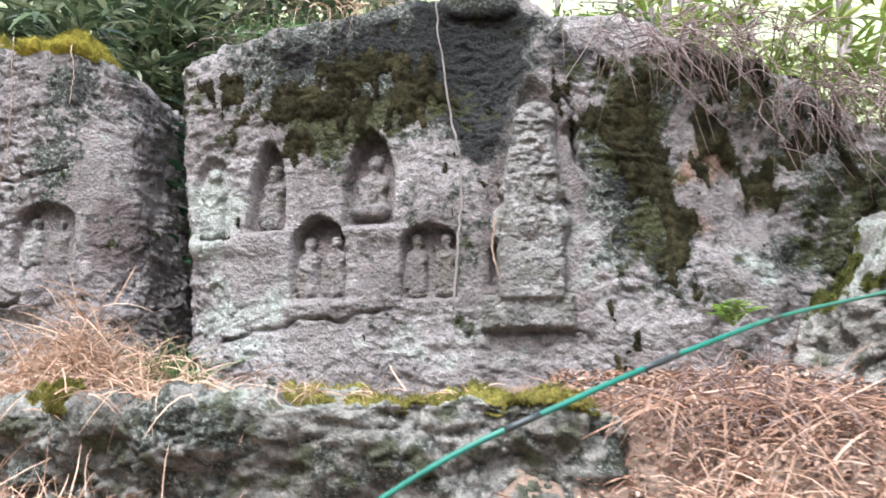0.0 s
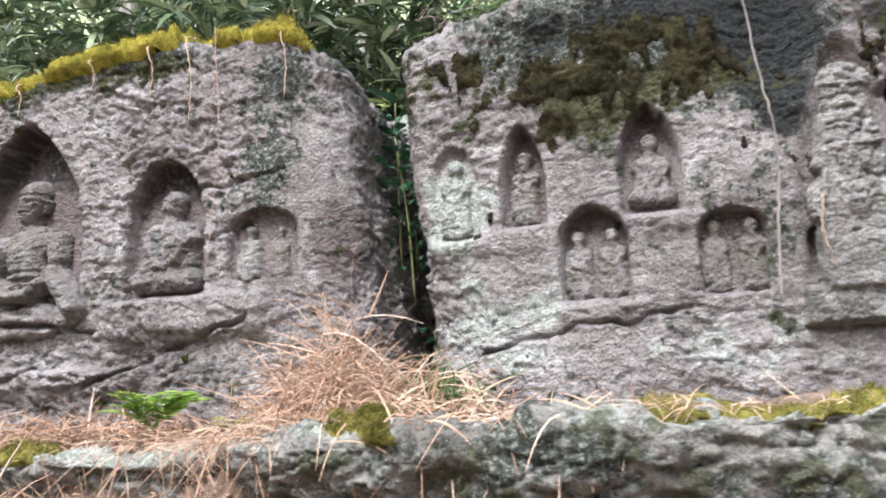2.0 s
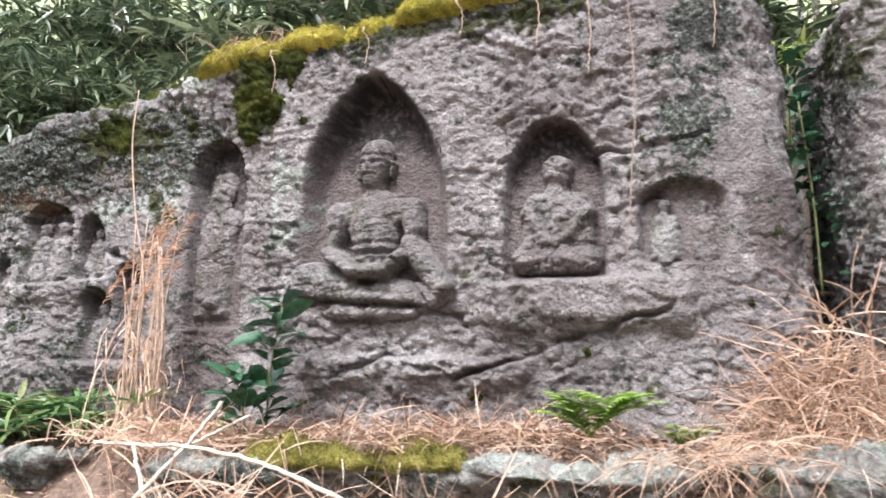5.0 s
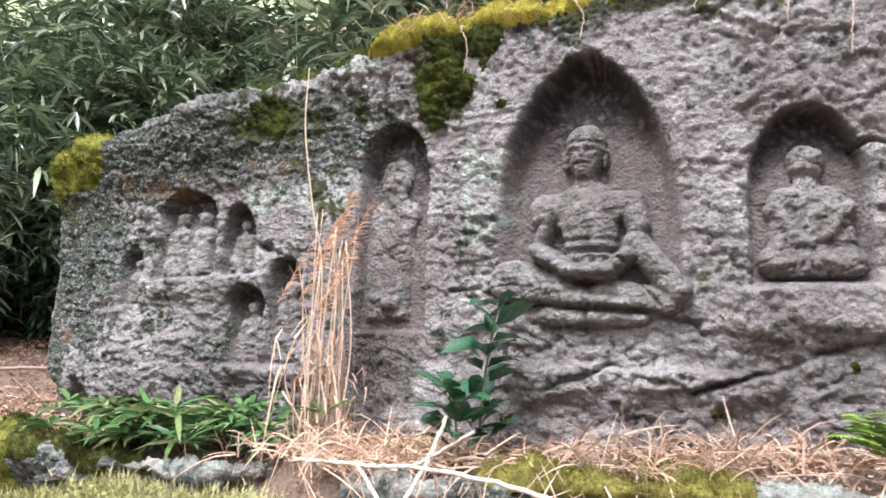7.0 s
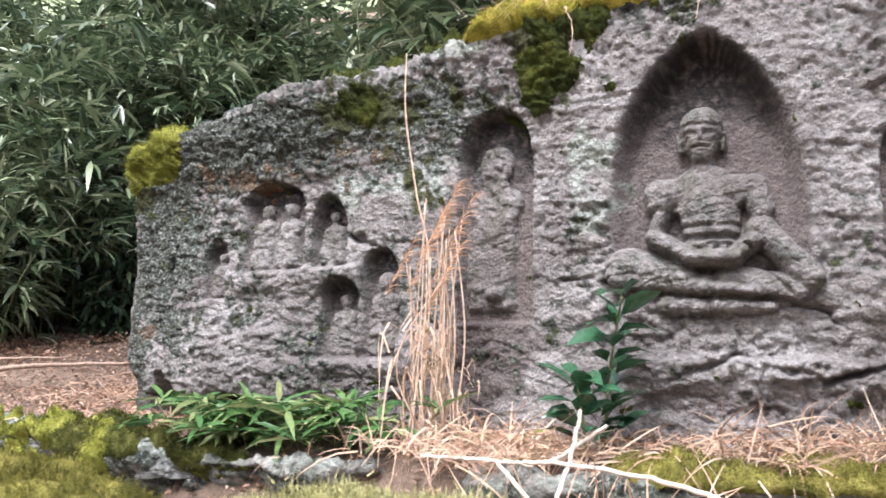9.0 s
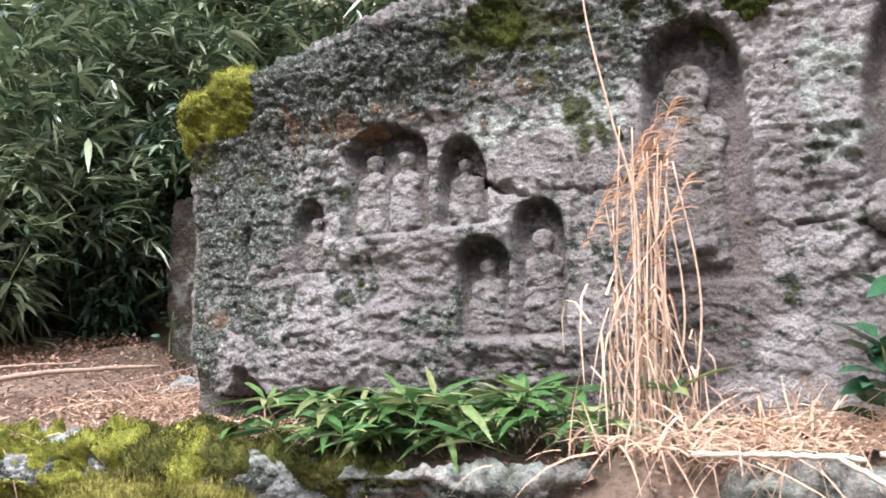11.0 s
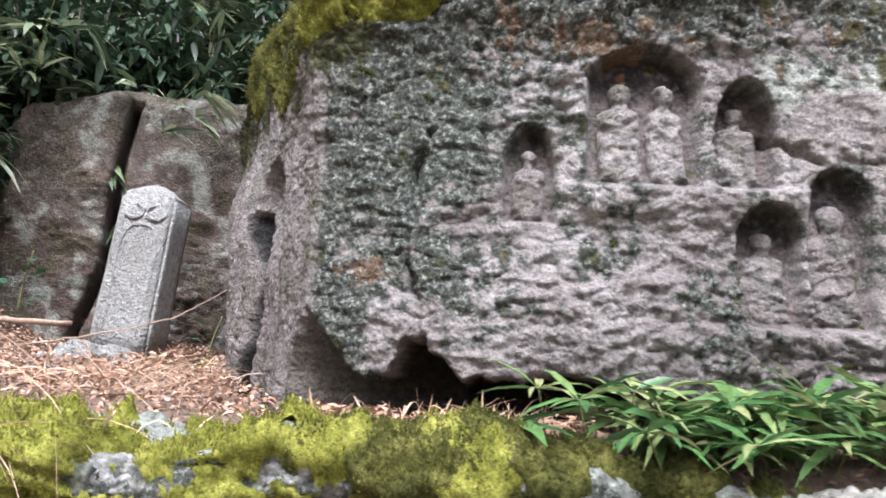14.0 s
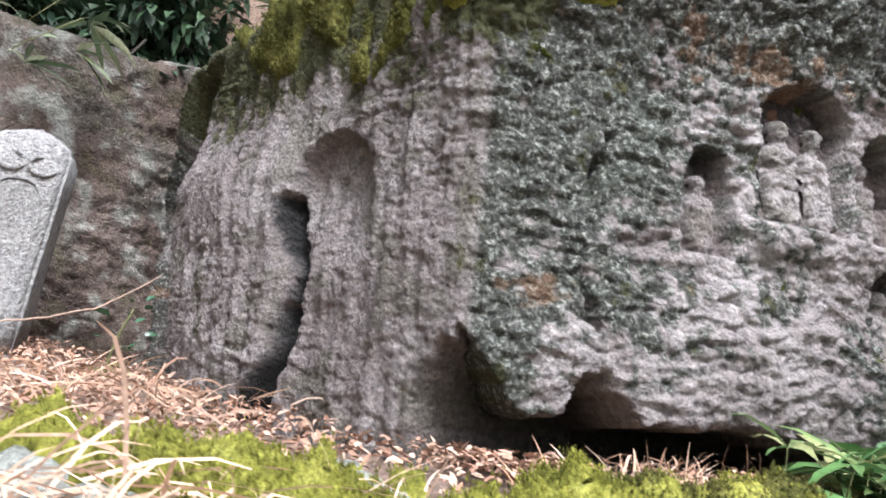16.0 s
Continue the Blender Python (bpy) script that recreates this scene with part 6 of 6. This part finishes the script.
def dwarf_bamboo(name, foot, n, size, seed):
    rs = np.random.RandomState(seed)
    root = new(name)
    foot = np.asarray(foot, float)
    B, D = [], []
    for k in range(n):
        b = foot + np.array([rs.normal(0, 0.12), rs.normal(0, 0.05), 0])
        top = b + np.array([rs.normal(0, 0.05), rs.normal(-0.05, 0.04), rs.uniform(0.05, 0.17)])
        v, f = tube(np.array([b, 0.5 * (b + top), top]), 0.002, 4)
        mesh_object("stem", v, f, STEM, root)
        m = 7
        a = rs.uniform(0, 2 * np.pi) + np.arange(m) * 2 * np.pi / m
        B.append(np.tile(top, (m, 1)))
        D.append(np.column_stack([np.cos(a), np.sin(a) * 0.8 - 0.25, rs.uniform(-0.1, 0.6, m)]))
    B, D = np.vstack(B), np.vstack(D)
    v, f = blades(B, D, size * rs.uniform(0.6, 1.15, len(B)), size * rs.uniform(0.12, 0.18, len(B)), rs.uniform(0.2, 0.9, len(B)), rs, 0.3)
    mesh_object("foliage", v, f, SASA, root)
    return tagged(root, "low dwarf bamboo with pointed green leaves", "dwarf bamboo", group="dwarf bamboo at the boulder's foot")


for k, (x, y) in enumerate(((-4.78, 4.3), (-4.58, 4.22), (-4.66, 4.34), (-4.38, 4.16), (-4.22, 4.12), (-4.1, 4.05), (-4.48, 4.26))):
    dwarf_bamboo("dwarf_bamboo", (x, y, 1.33), 12, 0.175, 30 + k)


def stick(name, points, r0, r1, mat, label, category="branch"):
    line = bend(points, 10)
    rs = np.random.RandomState(len(name) + int(100 * abs(points[0][0])))
    line = line + rs.normal(0, 0.002, line.shape)
    v, f = tube(line, np.linspace(r0, r1, len(line)), 7)
    return tagged(mesh_object(name, v, f, mat), label, category)


stick("fallen_branch", [(-3.55, 3.38, 1.385), (-3.35, 3.30, 1.38), (-3.1, 3.22, 1.33), (-2.8, 3.1, 1.22)], 0.006, 0.008, DRYWOOD, "bleached fallen branch lying on the ledge")
stick("fallen_branch", [(-3.38, 3.52, 1.51), (-3.42, 3.38, 1.41), (-3.50, 3.15, 1.25)], 0.0055, 0.007, DRYWOOD, "short bleached stick leaning on the ledge")
stick("fallen_branch", [(-3.62, 3.40, 1.38), (-3.55, 3.28, 1.31), (-3.42, 3.12, 1.15)], 0.0055, 0.007, DRYWOOD, "short bleached stick leaning on the ledge")
stick("fallen_branch", [(-3.85, 3.6, 1.37), (-3.68, 3.55, 1.37), (-3.52, 3.5, 1.36)], 0.006, 0.007, DRYWOOD, "thin bleached stick on the ledge")
stick("fallen_branch", [(-3.30, 3.58, 1.47), (-3.42, 3.5, 1.40), (-3.5, 3.45, 1.37)], 0.006, 0.005, DRYWOOD, "pale broken stick among grass")
stick("fallen_branch", [(-6.9, 5.7, 1.56), (-6.5, 6.0, 1.62), (-6.05, 6.25, 1.63)], 0.018, 0.010, TWIG, "brown fallen branch on leaf litter")
stick("fallen_branch", [(-7.4, 6.4, 1.68), (-7.0, 6.3, 1.66), (-6.6, 6.5, 1.67)], 0.012, 0.007, TWIG, "thin brown fallen branch on leaf litter")
stick("bare_twig", [(-5.42, 6.4, 1.82), (-5.7, 6.3, 1.66), (-6.1, 6.2, 1.56), (-6.4, 6.15, 1.5)], 0.002, 0.004, TWIG, "thin bare twig leaning against the boulder")
stick("hanging_vine", [(-0.03, 2.93, 3.12), (-0.02, 2.96, 2.85), (0.03, 2.99, 2.5), (0.07, 3.02, 2.3), (0.06, 3.05, 2.05), (0.04, 3.06, 1.75)], 0.003, 0.005, BARK, "thin brown vine hanging down the rock face", "vine")
stick("hanging_vine", [(0.2, 3.02, 2.1), (0.19, 3.02, 1.98), (0.22, 3.03, 1.86)], 0.005, 0.003, TWIG, "short dead vine on the rock face", "vine")
stick("hanging_vine", [(-1.99, 3.50, 3.05), (-1.97, 3.50, 2.6), (-2.0, 3.49, 2.2), (-2.02, 3.49, 2.0)], 0.0022, 0.0016, TWIG, "pale dry stalk hanging down the boulder", "vine")


for x, top, low in ((-2.58, 3.03, 2.86), (-2.30, 3.05, 2.78), (-2.95, 2.97, 2.80), (-3.36, 2.95, 2.74), (-1.70, 3.03, 2.72), (-2.12, 3.06, 2.66)):
    y = float(np.interp(x, FACE_X, FACE_Y)) - 0.045
    stick("hanging_root", [(x, y + 0.10, top + 0.02), (x - 0.012, y, top - 0.03), (x + 0.012, y - 0.005, 0.5 * (top + low)), (x, y, low)], 0.0028, 0.0014, PALESTRAW, "pale dry root hanging from the mossy brow", "root")


def twig_mass(name, centre, radii, n, seed, label, flow=(0, -0.3, -0.4)):
    rs = np.random.RandomState(seed)
    sets = []
    for k in range(n):
        b = np.asarray(centre) + rs.normal(0, 0.5, 3) * np.asarray(radii)
        d = rs.normal(0, 0.6, 3) + np.asarray(flow)
        d /= np.linalg.norm(d)
        L = rs.uniform(0.1, 0.36)
        sets.append(tube(bend([b, b + d * L * 0.5 + rs.normal(0, 0.03, 3), b + d * L + np.array([0, 0, -0.08])], 4), np.linspace(0.0026, 0.0009, 9), 4))
    v, f = join(*sets)
    return tagged(mesh_object(name, v, f, ROOT), label, "twigs", kind="stuff")


twig_mass("twigs", (1.0, 2.93, 2.82), (0.42, 0.10, 0.10), 190, 1, "tangle of bare brown roots over the rock's brow", (0.3, -0.3, -0.5))
twig_mass("twigs", (1.55, 2.97, 2.60), (0.4, 0.12, 0.12), 170, 2, "tangle of bare brown twigs over the rock's brow", (0.4, -0.2, -0.2))
twig_mass("twigs", (-0.9, 3.7, 3.08), (0.4, 0.2, 0.06), 50, 3, "fallen twigs on top of the rock", (0.5, -0.1, 0.2))
twig_mass("twigs", (0.95, 2.6, 1.40), (0.4, 0.25, 0.12), 170, 4, "brown twigs lying on the bank", (0.2, -0.2, 0.2))

hose_line = bend([(-1.0, 1.40, 0.30), (-0.55, 1.26, 0.98), (-0.08, 1.19, 1.33), (0.2, 1.2, 1.468), (0.5, 1.37, 1.573), (0.72, 1.6, 1.628), (1.3, 2.2, 1.75), (2.0, 2.9, 1.95), (2.4, 3.3, 2.1)], 14)
v, f = tube(hose_line, 0.0046, 10)
hose = tagged(mesh_object("green_hose", v, f, HOSE), "green plastic hose with dark taped joints, strung across the bank", "hose")
for k in (36, 47, 63):
    v, f = tube(hose_line[k:k + 4], 0.0054, 10)
    mesh_object("tape_band", v, f, TAPE, hose, "dark tape wound round the hose")
